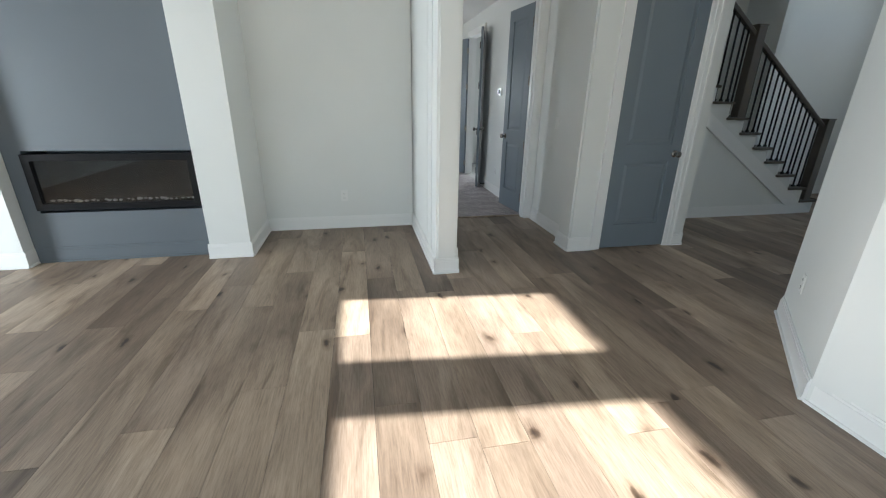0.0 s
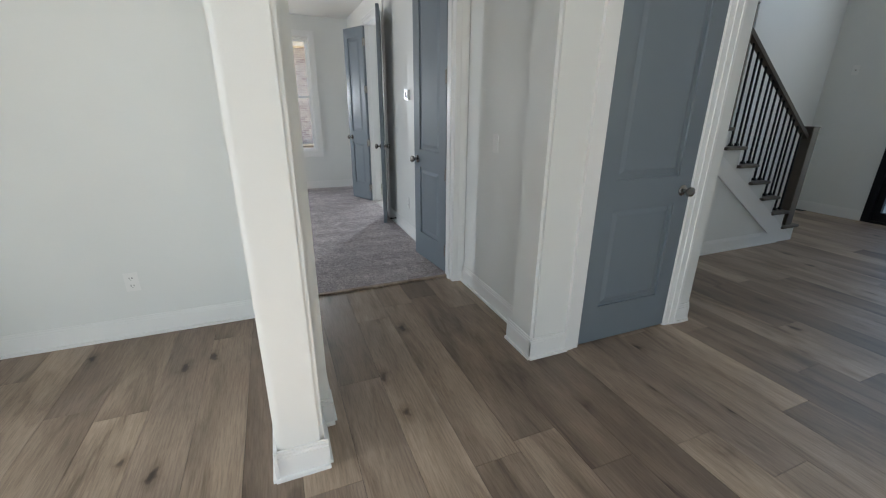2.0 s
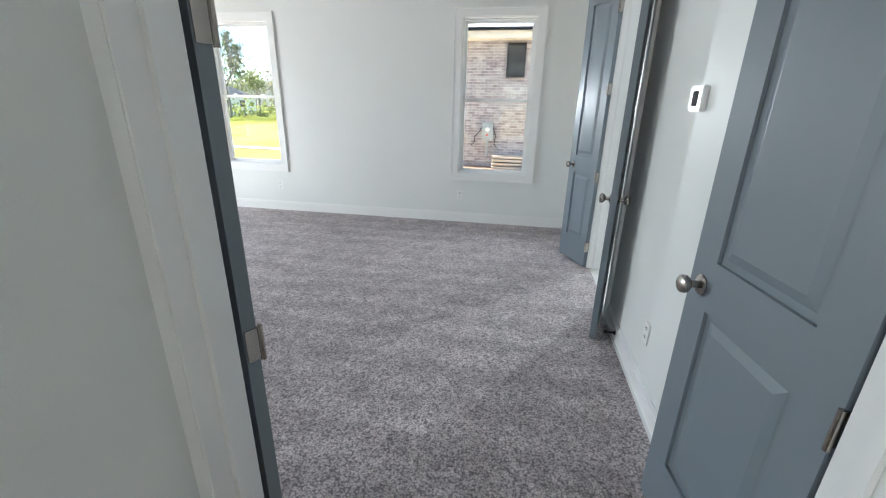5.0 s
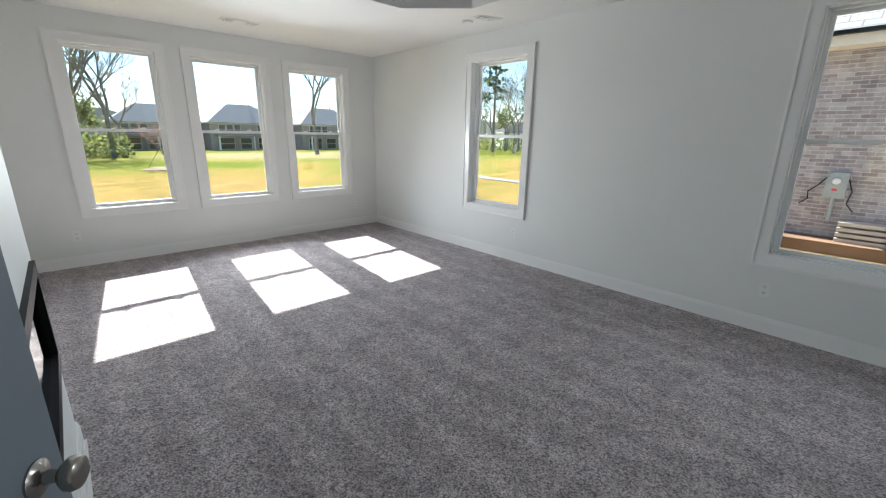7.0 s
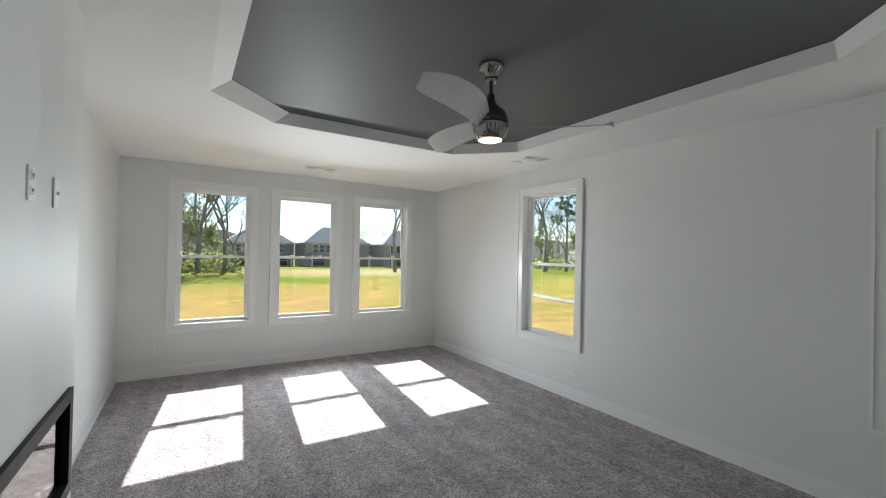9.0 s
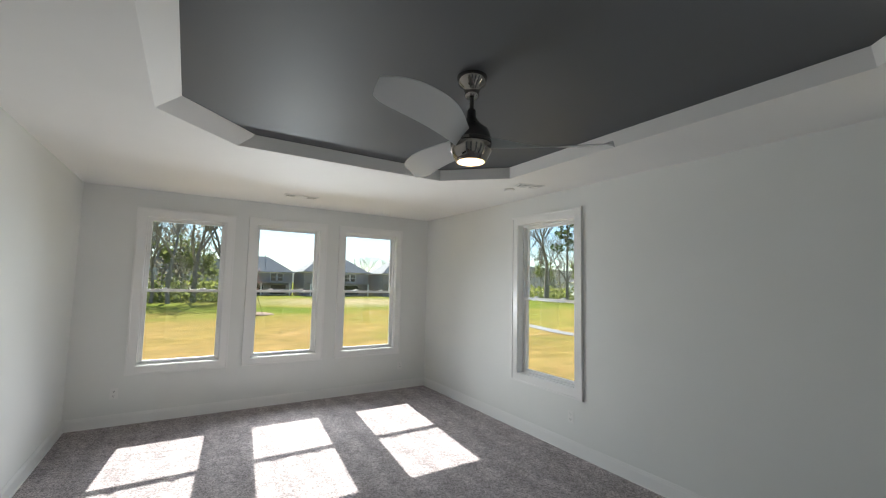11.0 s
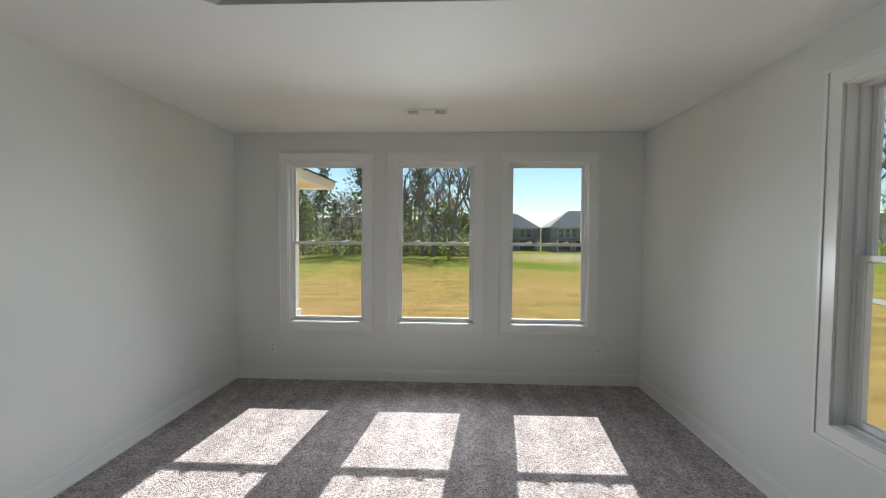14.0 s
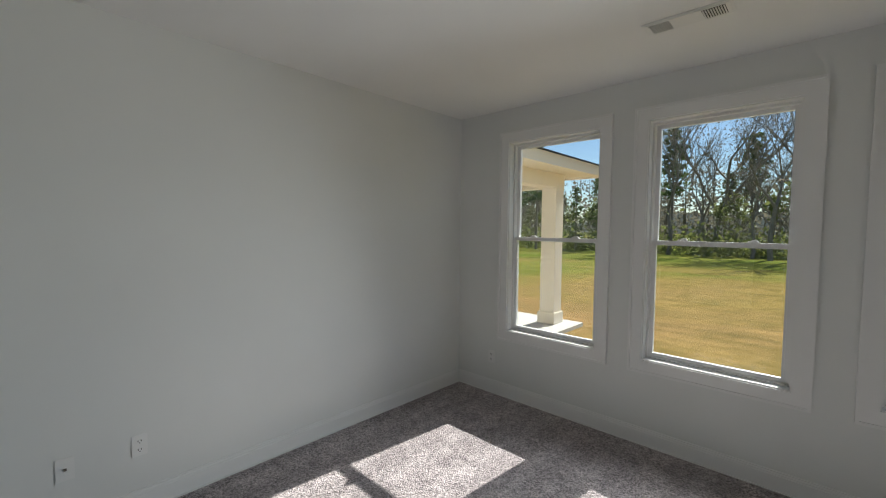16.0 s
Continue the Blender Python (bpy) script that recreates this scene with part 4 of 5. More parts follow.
# ---- iron front door ----
fd = empty("door_6", pose(LE + 0.03, FD1, 0, 0, 0, -90), "black wrought-iron double front door with scrolls and arched panes", "door", kind="structure")
W2 = (FD1 - FD0) / 2
part("door_frame", boxes((0, 0.085, -0.04, 0.12, 0, 2.26), (2 * W2 - 0.085, 2 * W2, -0.04, 0.12, 0, 2.26), (0.085, 2 * W2 - 0.085, -0.04, 0.12, 2.19, 2.26), (0.085, 2 * W2 - 0.085, -0.04, 0.12, 0, 0.03)), IRON, fd)


def spiral(cx, cz, r, a0, turns, grow):
    n = 26
    return [(cx + r * (1 - grow * i / n) * math.cos(a0 + turns * math.tau * i / n), 0.03, cz + r * (1 - grow * i / n) * math.sin(a0 + turns * math.tau * i / n)) for i in range(n + 1)]


for s in (0, 1):
    x0, x1 = (0.085, W2) if s == 0 else (W2, 2 * W2 - 0.085)
    leaf = part("leaf", boxes((x0, x0 + 0.07, 0.0, 0.06, 0.03, 2.19), (x1 - 0.07, x1, 0.0, 0.06, 0.03, 2.19), (x0 + 0.07, x1 - 0.07, 0, 0.06, 0.03, 0.14), (x0 + 0.07, x1 - 0.07, 0, 0.06, 2.13, 2.19)), IRON, fd, "black iron door leaf")
    bm = bmesh.new()
    arc = []
    for i in range(19):
        a = math.pi * (i / 36 if s else 0.5 + i / 36)
        arc.append((W2 + 0.85 * math.cos(a), 0.03, 1.42 + 0.68 * math.sin(a)))
    tube(bm, arc, 0.04, seg=8)
    part("arch", bm, IRON, leaf)
    bm = bmesh.new()
    xm, hw = (x0 + x1) / 2, (x1 - x0) / 2 - 0.07
    tube(bm, [(xm, 0.03, 0.14), (xm, 0.03, 2.1)], 0.008)
    for row in range(5):
        cz = 0.32 + row * 0.35
        for m in (-1, 1):
            cx = xm + m * hw * 0.5
            tube(bm, spiral(cx, cz, hw * 0.46, math.pi / 2, m * 1.6, 0.75), 0.009, seg=5)
            tube(bm, spiral(cx, cz + 0.17, hw * 0.24, -math.pi / 2, -m * 1.3, 0.7), 0.008, seg=5)
            tube(bm, spiral(cx + m * hw * 0.2, cz - 0.13, hw * 0.2, 0, m * 1.2, 0.7), 0.007, seg=5)
    part("scrollwork", bm, IRON, leaf, "black iron scrollwork", True)
    part("pane", boxes((x0 + 0.07, x1 - 0.07, 0.048, 0.054, 0.14, 2.13)), PANE, leaf).visible_shadow = False
bm = bmesh.new()
tube(bm, [(W2 - 0.06, -0.01, 0.75), (W2 - 0.06, -0.07, 0.82), (W2 - 0.06, -0.075, 1.1), (W2 - 0.06, -0.07, 1.38), (W2 - 0.06, -0.01, 1.45)], 0.016, seg=8)
part("pull_handle", bm, IRON, fd, "", True)
top = empty("window_15", pose(LE, (FD0 + FD1) / 2, 0, 0, 0, -90), "white transom window over the front door", "window", kind="structure")
w = W2 - 0.06
part("casing", boxes((-w - 0.08, -w, -0.02, 0, 2.54, 3.78), (w, w + 0.08, -0.02, 0, 2.54, 3.78), (-w, w, -0.02, 0, 2.54, 2.62), (-w, w, -0.02, 0, 3.7, 3.78)), TRIM, top)
part("window_frame", boxes((-w, -w + 0.04, 0.05, 0.12, 2.62, 3.7), (w - 0.04, w, 0.05, 0.12, 2.62, 3.7), (-w + 0.04, w - 0.04, 0.05, 0.12, 2.62, 2.66), (-w + 0.04, w - 0.04, 0.05, 0.12, 3.66, 3.7)), VINYL, top)
part("pane", boxes((-w + 0.04, w - 0.04, 0.08, 0.085, 2.66, 3.66)), PANE, top).visible_shadow = False
thing("wall_entry_porch", boxes((9.0, 10.7, 5.22, 5.5, -0.3, 3.6)), STONE, "grey stone side wall of the front porch", "wall", kind="structure")

# ---- outdoors ----
def ground_z(x, y):
    z = -0.27
    if x < -10:
        z -= 0.018 * min(-x - 10, 70)
    if y > 12.2:
        z += 0.42 * min(1, (y - 12.2) / 1.6) * max(0, min(1, (x + 6) / 5))
    return z


xs = [-900, -400, -200, -120, -80, -60, -45, -34, -26, -20, -15, -10, -8, -6, -3, -1, 1, 4, 8, 12, 30, 100, 400, 900]
ys = [-900, -300, -100, -50, -25, -10, 0, 5, 9, 11, 12.2, 12.7, 13.2, 13.8, 16, 20, 26, 35, 50, 80, 150, 400, 900]
bm = bmesh.new()
grid = [[bm.verts.new((x, y, ground_z(x, y))) for y in ys] for x in xs]
for i in range(len(xs) - 1):
    for j in range(len(ys) - 1):
        bm.faces.new((grid[i][j], grid[i + 1][j], grid[i + 1][j + 1], grid[i][j + 1]))
thing("ground", bm, LAWN, "patchy green and straw-coloured spring lawn", "lawn", kind="structure")
thing("pavement_side", boxes((-2.5, 12, 10.9, 12.1, -0.3, -0.235)), CONCRETE, "pale concrete walk between the houses", "pavement", kind="structure")
bm = bmesh.new()
pr = [(-6.5, 19.0), (-10, 19.2), (-40, 30), (-70, 52), (-70, 53.0), (-40, 30.8), (-10, 19.9), (-6.5, 19.7)]
lo = [bm.verts.new((x, y, ground_z(x, y) + 0.02)) for x, y in pr]
for i in range(3):
    bm.faces.new((lo[i], lo[i + 1], lo[6 - i], lo[7 - i]))
thing("road", bm, ASPHALT, "narrow pale street beyond the lawn", "road", kind="structure")

thing("pavement_drive", boxes((9.0, 32.0, -3.0, 5.2, -0.3, -0.12), (10.8, 32.0, 5.2, 12.0, -0.3, -0.12)), CONCRETE, "pale concrete entry drive", "pavement", kind="structure")

# covered patio beside the bedroom
patio = empty("patio_cover", pose(0, 0, 0), "cream covered patio with square posts and shingled roof", "patio cover")
part("slab", boxes((-8.5, -4.16, -4.0, 4.75, -0.3, -0.20)), CONCRETE, patio, "pale concrete slab")
for y in (-3.4, 0.4, 4.26):
    c = part("post", boxes((-8.25, -7.95, y - 0.15, y + 0.15, -0.2, 2.4), bevel=0.006), CREAM, patio, "square cream post")
    part("post_base", boxes((-8.28, -7.92, y - 0.18, y + 0.18, -0.2, 0.02), bevel=0.006), CREAM, c)
part("beam", boxes((-8.25, -7.95, -3.6, 4.42, 2.4, 2.66), (-7.95, -4.16, 4.12, 4.42, 2.4, 2.66)), CREAM, patio, "cream boxed beam")
part("soffit", boxes((-8.75, -4.16, -4.1, 4.95, 2.66, 2.70)), CREAM, patio)
part("fascia", boxes((-8.80, -8.74, -4.1, 4.95, 2.62, 2.80), (-8.80, -4.16, 4.95, 5.0, 2.62, 2.80), (-8.90, -8.80, -4.1, 5.0, 2.70, 2.80)), CREAM, patio, "cream fascia and gutter")
bm = bmesh.new()
v = [bm.verts.new(q) for q in ((-8.88, 5.08, 2.80), (-4.16, 5.08, 2.80), (-4.16, 2.2, 3.75), (-6.4, 2.2, 3.75), (-8.88, -4.2, 2.80), (-6.4, -4.2, 3.75), (-4.16, -4.2, 3.75))]
for f in ((0, 1, 2, 3), (0, 3, 5, 4), (3, 2, 6, 5)):
    bm.faces.new([v[i] for i in f])
bmesh.ops.solidify(bm, geom=bm.faces[:], thickness=0.03)
part("roof", bm, SHINGLE, patio, "grey shingle roof")


def house(m, w, d, h, ridge, label, wall_mat, name="house", windows=(), roof_mat=SHINGLE):
    """Front on the line y = 0 from 0 to w, body to +y, hip roof."""
    top = empty(name, m, label, "house", "neighbouring houses")
    part("wall", boxes((0, w, 0, d, -2, h)), wall_mat, top)
    o = 0.35
    part("fascia", boxes((-o, w + o, -o, d + o, h, h + 0.17)), CREAM, top, "cream eave board")
    part("gutter", boxes((-o - 0.08, w + o + 0.08, -o - 0.08, -o, h + 0.13, h + 0.18)), IRON, top, "dark gutter")
    bm = bmesh.new()
    e = min(d / 2, w / 2) + o
    r0, r1 = -o + e, w + o - e
    v = [bm.verts.new(q) for q in ((-o, -o, h + 0.17), (w + o, -o, h + 0.17), (w + o, d + o, h + 0.17), (-o, d + o, h + 0.17), (min(r0, r1), d / 2, h + ridge), (max(r0, r1) + 0.01, d / 2, h + ridge))]
    for f in ((0, 1, 5, 4), (1, 2, 5), (2, 3, 4, 5), (3, 0, 4)):
        bm.faces.new([v[i] for i in f])
    part("roof", bm, roof_mat, top, "grey shingle hip roof")
    for x0, x1, z0, z1 in windows:
        wn_ = part("window", boxes((x0, x1, -0.03, 0.02, z0, z1)), FARPANE, top, "dark window pane")
        t = 0.05 if x1 - x0 > 0.5 else 0.03
        part("window_frame", boxes((x0 - t, x0, -0.05, 0.02, z0 - t, z1 + t), (x1, x1 + t, -0.05, 0.02, z0 - t, z1 + t), (x0, x1, -0.05, 0.02, z1, z1 + t), (x0, x1, -0.05, 0.02, z0 - t, z0), (x0, x1, -0.045, 0.02, (z0 + z1) / 2 - t / 2, (z0 + z1) / 2 + t / 2)), IRON if x1 - x0 < 0.6 else VINYL, wn_)
    return top


house(pose(-0.6, 13.8, 0), 15, 9, 2.72, 3.6, "brick neighbour house with grey shingle hip roof", BRICK, windows=((2.45, 2.76, 2.06, 2.64), (6, 6.9, 0.9, 2.2)), roof_mat=FAR_SHINGLE)
mulch = thing("ground_mulch_bed", boxes((-0.6, 14.4, 13.35, 13.8, 0.0, 0.19)), MULCH, "brown mulch bed along the brick wall", "mulch", kind="structure")
box = empty("electric_meter", pose(1.50, 13.8, 0.93) @ Matrix.Scale(0.68, 4), "grey electric meter box with conduit on the brick wall", "electric meter")
part("box", boxes((-0.17, 0.17, -0.14, 0, -0.25, 0.28), bevel=0.012), METER, box)
bm = bmesh.new()
lathe(bm, [(0.075, 0), (0.075, 0.05), (0.06, 0.07), (0.01, 0.075)], 20)
g = part("meter_glass", bm, PORCELAIN, box, "round meter dial", True)
g.matrix_basis = pose(0.0, -0.14, 0.10, 90)
part("sticker", boxes((-0.05, 0.03, -0.144, -0.138, -0.10, -0.05)), RED, box, "red warning sticker")
bm = bmesh.new()
tube(bm, [(0, -0.06, -0.25), (0, -0.06, -0.75)], 0.035, seg=8)
part("conduit", bm, METER, box, "grey conduit pipe", True)
bm = bmesh.new()
tube(bm, [(-0.15, -0.05, 0.2), (-0.28, -0.06, 0.0), (-0.42, -0.05, -0.15), (-0.40, -0.05, -0.3), (-0.52, -0.06, -0.42)], 0.012, seg=5)
tube(bm, [(0.15, -0.05, 0.2), (0.26, -0.06, -0.1), (0.22, -0.05, -0.35), (0.34, -0.06, -0.5)], 0.012, seg=5)
part("cable", bm, BLACK, box, "black loose cables", True)
stack = empty("board_stack", pose(2.05, 13.62, 0.19), "stack of tan boards leaning by the brick wall", "boards")
for k in range(4):
    part("board", boxes((-0.42, 0.62, -0.10, 0.14, k * 0.075, k * 0.075 + 0.05), bevel=0.004), TAN, stack)

far_w = [(x, x + 0.95, 2.7, 4.1) for x in (1.4, 2.6, 3.8, 7.6, 8.8)] + [(1.2, 3.6, 0.2, 2.0), (4.6, 6.4, 0.2, 2.0), (7.6, 10.4, 0.2, 2.0)]
for y, w, d, h, rg, x in ((12.0, 11.5, 8, 4.2, 3.2, -80), (24.5, 12.5, 8.5, 4.3, 3.4, -75), (38, 12, 8, 4.2, 3.2, -70), (51, 12, 8, 4.0, 3.0, -67)):
    far_house = house(pose(x, y, ground_z(x, y), 0, 0, 90), w, d, h, rg, "far grey brick house with steep hip roof and lower porch", FARBRICK, windows=[q for q in far_w if q[1] < w - 0.3], roof_mat=FAR_SHINGLE)
    part("porch_roof", boxes((0.6, w - 0.6, -2.2, -0.06, 2.3, 2.45)), FAR_SHINGLE, far_house, "low grey porch roof")
    for px in (0.8, w / 2, w - 0.8):
        part("porch_post", boxes((px - 0.1, px + 0.1, -2.1, -1.9, -0.5, 2.3)), TRIM, far_house, "white porch post")
    part("vent_pipe", boxes((w * 0.6, w * 0.6 + 0.12, d * 0.4, d * 0.4 + 0.12, h + rg * 0.6, h + rg + 0.45)), METER, far_house, "grey roof vent pipe")
house(pose(-52, 72, -0.5, 0, 0, 60), 8, 7, 2.6, 2.2, "small white house far among trees", TRIM, windows=((2, 3, 0.9, 2.1), (5, 6, 0.9, 2.1)))


# ---- trees ----
def branch(bm, rng, p, d, length, r, depth, tips, spread):
    n = 4
    pts = [p.copy()]
    for i in range(n):
        d = (d + Vector((rng.uniform(-1, 1), rng.uniform(-1, 1), rng.uniform(-0.3, 0.8))) * 0.13).normalized()
        p = p + d * (length / n)
        pts.append(p.copy())
    tube(bm, pts, r, r * 0.62, 6 if depth > 2 else 4 if depth > 1 else 3)
    tips.append((pts[-1], depth))
    if depth == 0:
        return
    for k in range(rng.choice((2, 3, 3)) if depth > 1 else 3):
        q = pts[rng.choice((2, 3, 4, 4))]
        nd = (d + Vector((rng.uniform(-1, 1), rng.uniform(-1, 1), rng.uniform(-0.25, 0.7))) * spread).normalized()
        branch(bm, rng, q, nd, length * rng.uniform(0.6, 0.82), r * 0.58, depth - 1, tips, spread)


def card(bm, c, s, rng):
    a = Vector((rng.gauss(0, 1), rng.gauss(0, 1), rng.gauss(0, 1))).normalized()
    b = a.cross(Vector((rng.gauss(0, 1), rng.gauss(0, 1), rng.gauss(0, 1)))).normalized()
    w = s * rng.uniform(0.35, 0.7)
    vs = [bm.verts.new(c + q) for q in (a * s, b * w, -a * s * 0.8, -b * w)]
    bm.faces.new(vs)


def broadleaf(name, label, seed, h, depth, material, per_tip, leaf):
    rng = random.Random(seed)
    top = empty(name, Matrix(), label, "tree", "trees round the lawn")
    bm, tips = bmesh.new(), []
    branch(bm, rng, Vector((0, 0, -0.3)), Vector((0, 0, 1)), h * 0.33, h * 0.016, depth, tips, 0.75)
    part("trunk", bm, BARK, top, "grey bare trunk and limbs", True)
    bm = bmesh.new()
    for p, dp in tips:
        if dp <= 1:
            for k in range(per_tip):
                card(bm, p + Vector((rng.gauss(0, 1), rng.gauss(0, 1), rng.gauss(0, 1))) * h * 0.035, leaf * rng.uniform(0.6, 1.3), rng)
    part("crown", bm, material, top)
    return top


def pine(name, label, seed, h, low):
    rng = random.Random(seed)
    top = empty(name, Matrix(), label, "tree", "trees round the lawn")
    bm = bmesh.new()
    lean = rng.uniform(-0.3, 0.3)
    tube(bm, [(0, 0, -0.3), (lean * 0.5, 0, h * 0.5), (lean, 0, h)], h * 0.014, h * 0.003, 7)
    cb = bmesh.new()
    for k in range(46):
        u = low + (1 - low) * (k / 46) ** 0.9
        a = rng.uniform(0, math.tau)
        reach = h * 0.17 * (1.08 - u) ** 0.6 * rng.uniform(0.6, 1.2)
        p0 = Vector((lean * u, 0, h * u))
        p1 = p0 + Vector((math.cos(a) * reach, math.sin(a) * reach, reach * rng.uniform(-0.1, 0.35)))
        tube(bm, [p0, (p0 + p1) / 2 + Vector((0, 0, 0.1)), p1], h * 0.0028, h * 0.001, 3)
        for j in range(13):
            f = rng.uniform(0.35, 1.05)
            card(cb, p0.lerp(p1, f) + Vector((rng.gauss(0, 1), rng.gauss(0, 1), rng.gauss(0, 0.6))) * h * 0.02, h * 0.022, rng)
    part("trunk", bm, BARK, top, "", True)
    part("crown", cb, PINE_GREEN, top, "dark green needle clumps")
    return top


kinds = [broadleaf("deciduous_tree", "tall grey bare tree with budding twigs", 3, 14, 6, BUD_BROWN, 1, 0.085),
         broadleaf("deciduous_tree", "spreading bare tree with brown buds", 8, 12, 6, BUD_BROWN, 1, 0.085),
         broadleaf("deciduous_tree", "young tree in fresh yellow-green leaf", 21, 9, 4, SPRING_GREEN, 9, 0.2),
         pine("pine_tree", "tall dark green pine with a bare lower trunk", 5, 14, 0.45),
         pine("pine_tree", "dense dark green pine at the lawn's edge", 9, 8, 0.08)]
spots = []
rng = random.Random(77)
spots += [(0, -47, 7, 1.25), (1, -44, 5, 1.2), (0, -50, 0, 1.3), (1, -47, -3.5, 1.25), (0, -48, 9.5, 1.1), (2, -49, 2, 0.8), (0, -41, 51, 1.35), (0, -47, 52, 1.15), (2, -44, 63, 1.0), (1, -38, 58, 1.1), (0, -45, 28.5, 1.15), (1, -49, -1, 1.1), (1, -46, 3.5, 0.9), (3, -52, -4.5, 1.0), (1, -50, 10.5, 0.8),
          (4, -44, -9.5, 1.0), (4, -45, -12.5, 0.9), (3, -44, -17, 0.9), (4, -46, -6.5, 0.8), (4, -43, -15, 0.8), (2, -47, -10.5, 0.8),
          (3, -39.5, 54, 1.15), (1, -45, 56, 1.1), (2, -49, 60, 0.9), (1, -42, 60, 1.0), (2, -36, 62, 0.9), (1, -34, 52, 1.0), (2, -31, 60, 0.8)]
for k in range(30):
    spots.append((rng.choice((0, 1, 1, 2, 3, 4)), rng.uniform(-68, -54), rng.uniform(-45, 10), rng.uniform(0.7, 1.1)))
for k in range(22):
    spots.append((rng.choice((0, 1, 2, 2, 3)), rng.uniform(-80, -20), rng.uniform(72, 95), rng.uniform(0.7, 1.1)))
for k in range(12):
    spots.append((rng.choice((1, 2, 0)), rng.uniform(-110, -95), rng.uniform(12, 75), rng.uniform(0.6, 0.9)))
used = set()
for kind, x, y, s in spots:
    m = pose(x, y, ground_z(x, y), 0, 0, rng.uniform(0, 360)) @ Matrix.Scale(s, 4)
    if kind in used:
        ob = copy_thing(kinds[kind], m)
        ob.matrix_basis = m
    else:
        used.add(kind)
        kinds[kind].matrix_basis = m
# staked sapling in a mulch ring
sx, sy = -25.4, 10.0
sapling = broadleaf("sapling", "young staked sapling with reddish buds on the lawn", 8, 3.3, 4, RED_BUD, 4, 0.055)
sapling.matrix_basis = pose(sx, sy, ground_z(sx, sy))
bm = bmesh.new()
for k in range(3):
    a = k * math.tau / 3 + 0.4
    tube(bm, [(sx + 0.95 * math.cos(a), sy + 0.95 * math.sin(a), ground_z(sx, sy) - 0.1), (sx + 0.04 * math.cos(a), sy + 0.04 * math.sin(a), ground_z(sx, sy) + 1.35)], 0.012, seg=4)
thing("guy_wire", bm, IRON, "thin dark stays holding the sapling upright", "tree stay")
bm = bmesh.new()
lathe(bm, [(1.15, -0.05), (1.05, 0.05), (0.7, 0.12), (0.1, 0.10)], 20, (sx, sy, ground_z(sx, sy)))
thing("ground_mulch_ring", bm, MULCH, "brown mulch ring round the sapling", "mulch", kind="structure")

# dense far woods behind the single trees
bm = bmesh.new()
rng = random.Random(31)
for k in range(210):
    if k < 150:
        x, y = rng.uniform(-92, -66), rng.uniform(-75, 9)
    else:
        x, y = rng.uniform(-95, -10), rng.uniform(96, 115)
    g, h = ground_z(x, y), rng.uniform(8.0, 13.0)
    lean = Vector((rng.uniform(-0.6, 0.6), rng.uniform(-0.6, 0.6), 0))
    tube(bm, [(x, y, g - 0.3), Vector((x, y, g + h * 0.5)) + lean, Vector((x, y, g + h)) + lean * 1.6], 0.13, 0.03, 4)
    for j in range(120):
        u = rng.uniform(0.05, 1.02)
        sp = h * 0.2 * (1.15 - 0.75 * u)
        card(bm, Vector((x + rng.gauss(0, sp), y + rng.gauss(0, sp), g + h * u)) + lean * u, rng.uniform(0.16, 0.5), rng)
thing("far_woods", bm, WOODS, "dense grey-brown woods with few leaves behind the lawn", "woods", kind="stuff")

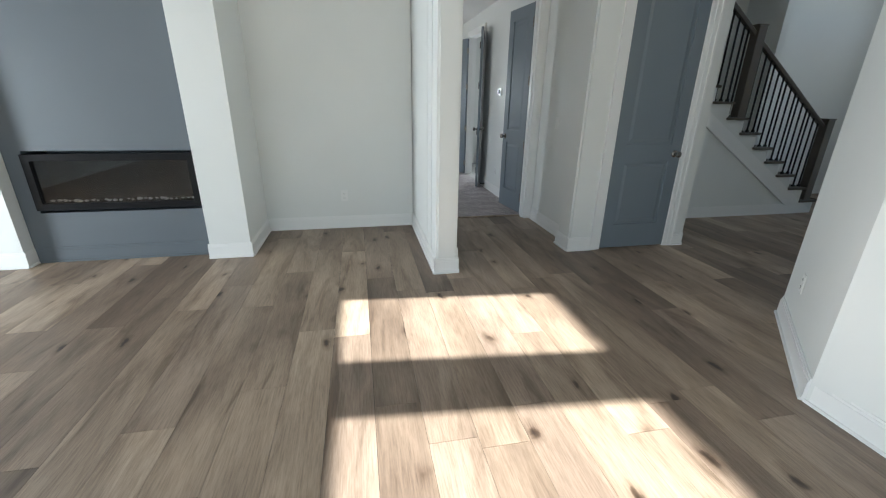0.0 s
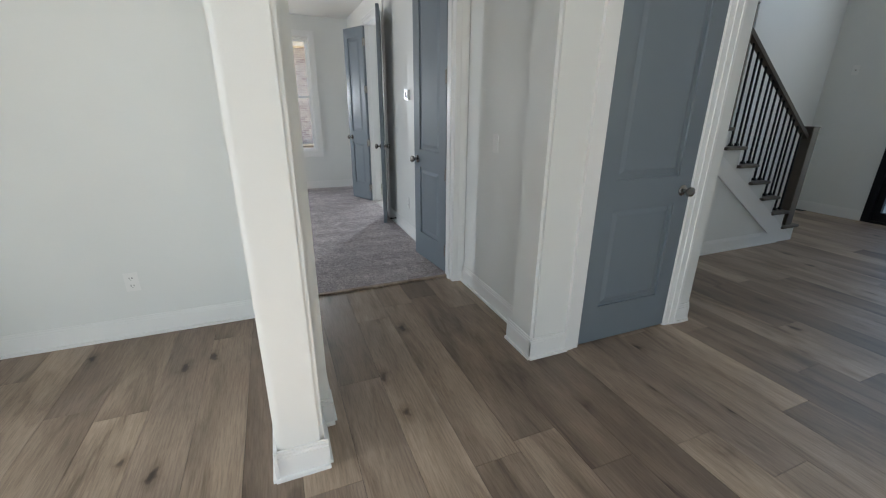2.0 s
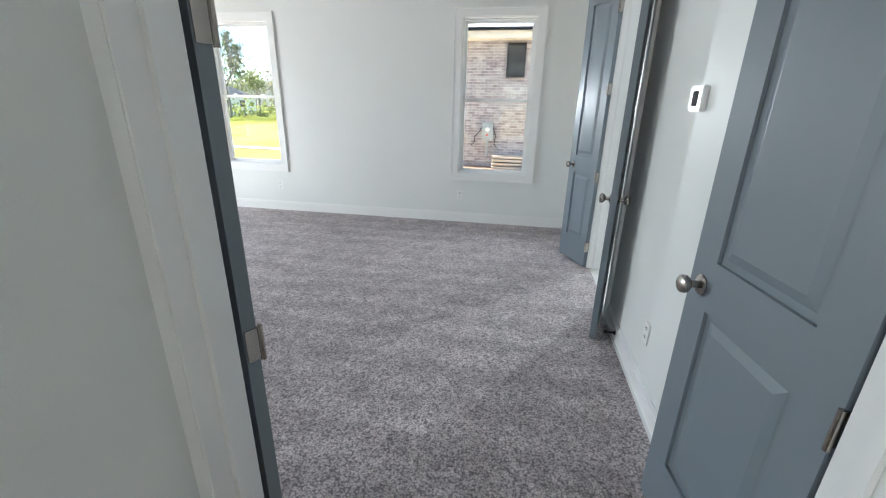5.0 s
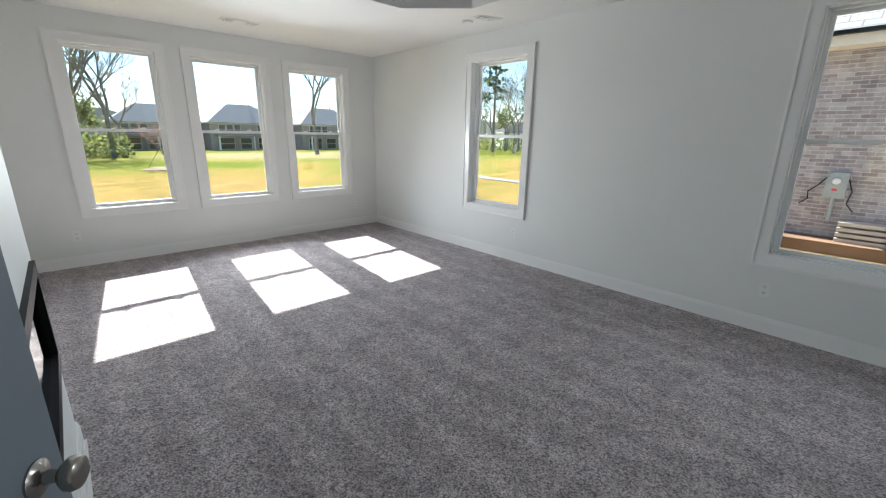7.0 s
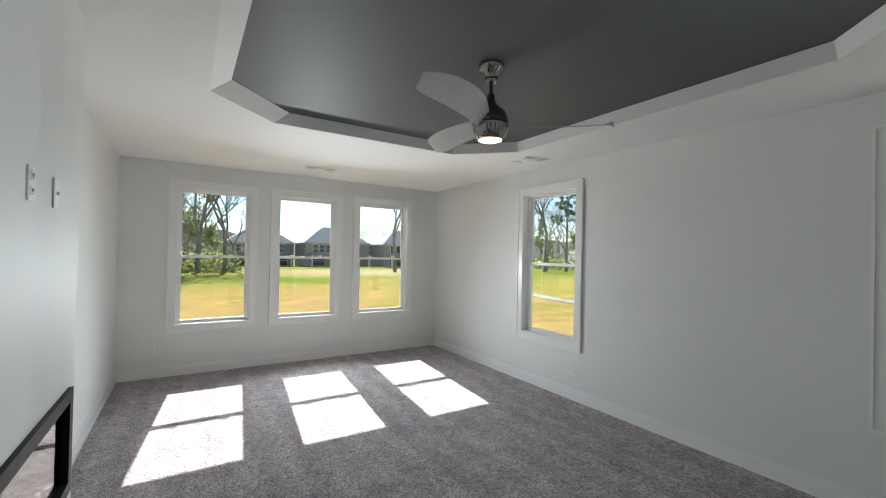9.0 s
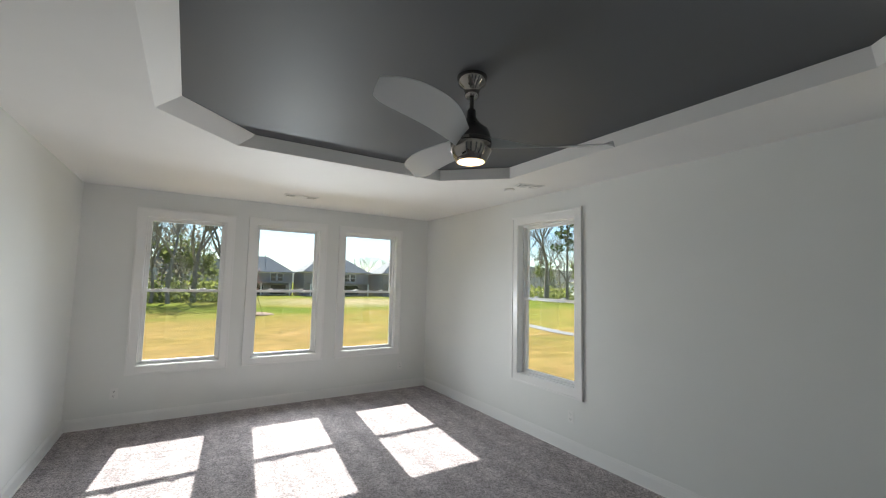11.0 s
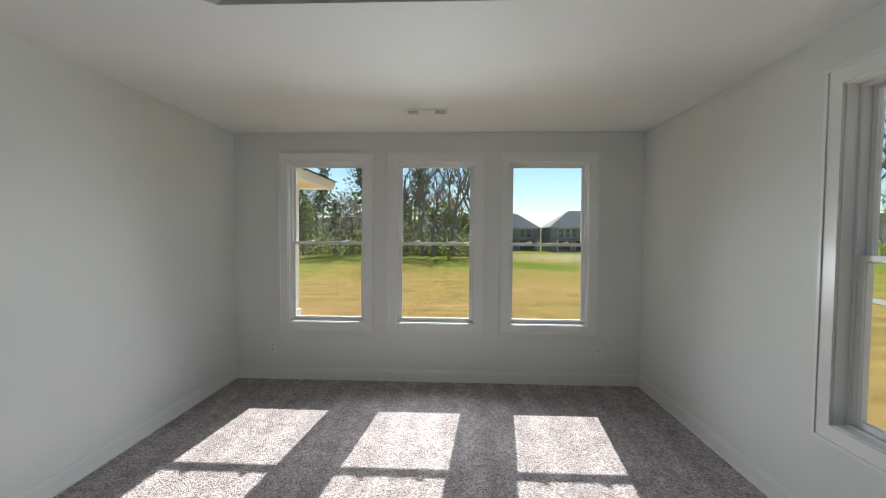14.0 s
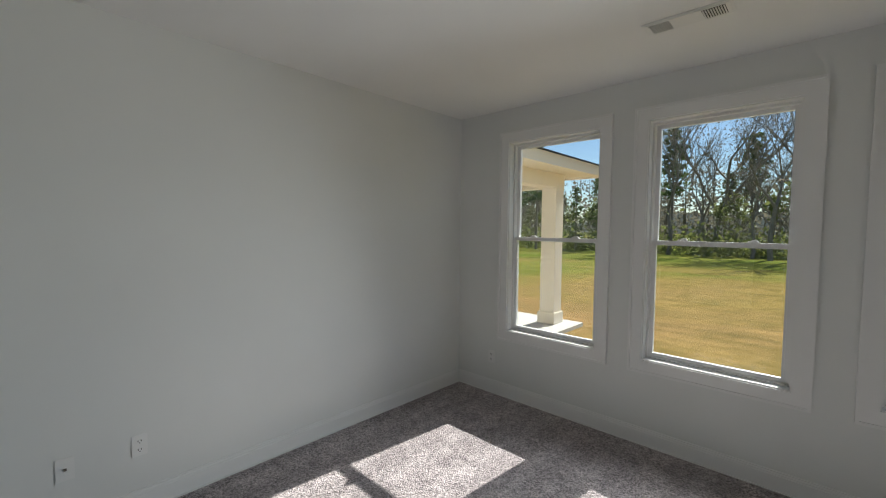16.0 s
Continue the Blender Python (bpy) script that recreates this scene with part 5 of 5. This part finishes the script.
bm = bmesh.new()
rng = random.Random(4)
for k in range(8500):
    x, y = rng.uniform(-53, -46), rng.uniform(-48, 11)
    card(bm, Vector((x, y, ground_z(x, y) + abs(rng.gauss(0, 1.3)))), rng.uniform(0.12, 0.36), rng)
for k in range(2600):
    x, y = rng.uniform(-75, -20), rng.uniform(62, 70)
    card(bm, Vector((x, y, ground_z(x, y) + abs(rng.gauss(0, 1.1)))), rng.uniform(0.15, 0.5), rng)
thing("undergrowth", bm, SPRING_GREEN, "low green brush under the trees", "brush", kind="stuff")
bm = bmesh.new()
prev = None
for k in range(420):
    a = radians(60 + k * 0.55)
    r = 330
    x, y = r * math.cos(a), r * math.sin(a)
    hgt = 11 + 5 * math.sin(k * 0.062) + 3 * math.sin(k * 0.18 + 1) + rng.uniform(-0.4, 0.4)
    cur = (bm.verts.new((x, y, -6)), bm.verts.new((x * 1.1, y * 1.1, hgt)))
    if prev:
        bm.faces.new((prev[0], cur[0], cur[1], prev[1]))
    prev = cur
thing("backdrop_hills", bm, HILL, "hazy wooded hills on the horizon", "hills", kind="structure")

# ---- oak plank floor ----
oak_floor = thing("floor", boxes((LW, LE, LS, 5.2, -0.1, -0.004), (1.5, 3.0, 5.19, 5.30, -0.1, -0.004), (4.16, LE, 5.2, 5.93, -0.1, -0.004)), DARK, "grey-brown oak plank floor", "floor", kind="structure")
PW, PL = 0.222, 1.52
bm = boxes((-PW / 2 + 0.0008, PW / 2 - 0.0008, -PL / 2 + 0.0008, PL / 2 - 0.0008, -0.004, 0.0))
plank_mesh = finish("plank", bm, OAK)
rest = bmesh.new()
rng = random.Random(12)
col, x = 0, LW
count = 0
while x < LE:
    y = LS - rng.uniform(0, PL)
    while y < 5.31:
        y0, y1 = max(y, LS), min(y + PL, 5.30 if 1.5 < x < 2.95 else (5.93 if x > 4.16 else 5.2))
        if y1 - y0 > 0.03:
            near = -0.9 < x < 4.4 and y > 0.6
            if near and y1 - y0 > PL - 0.01 and count < 290:
                ob = new("plank", plank_mesh)
                ob.location = (x + PW / 2, (y0 + y1) / 2, 0)
                ob.parent = oak_floor
                count += 1
            else:
                bx(rest, x + 0.0008, x + PW - 0.0008, y0 + 0.0008, y1 - 0.0008, -0.004, 0.0)
        y += PL
    x += PW
part("planks", rest, OAK, oak_floor)["kind"] = "stuff"
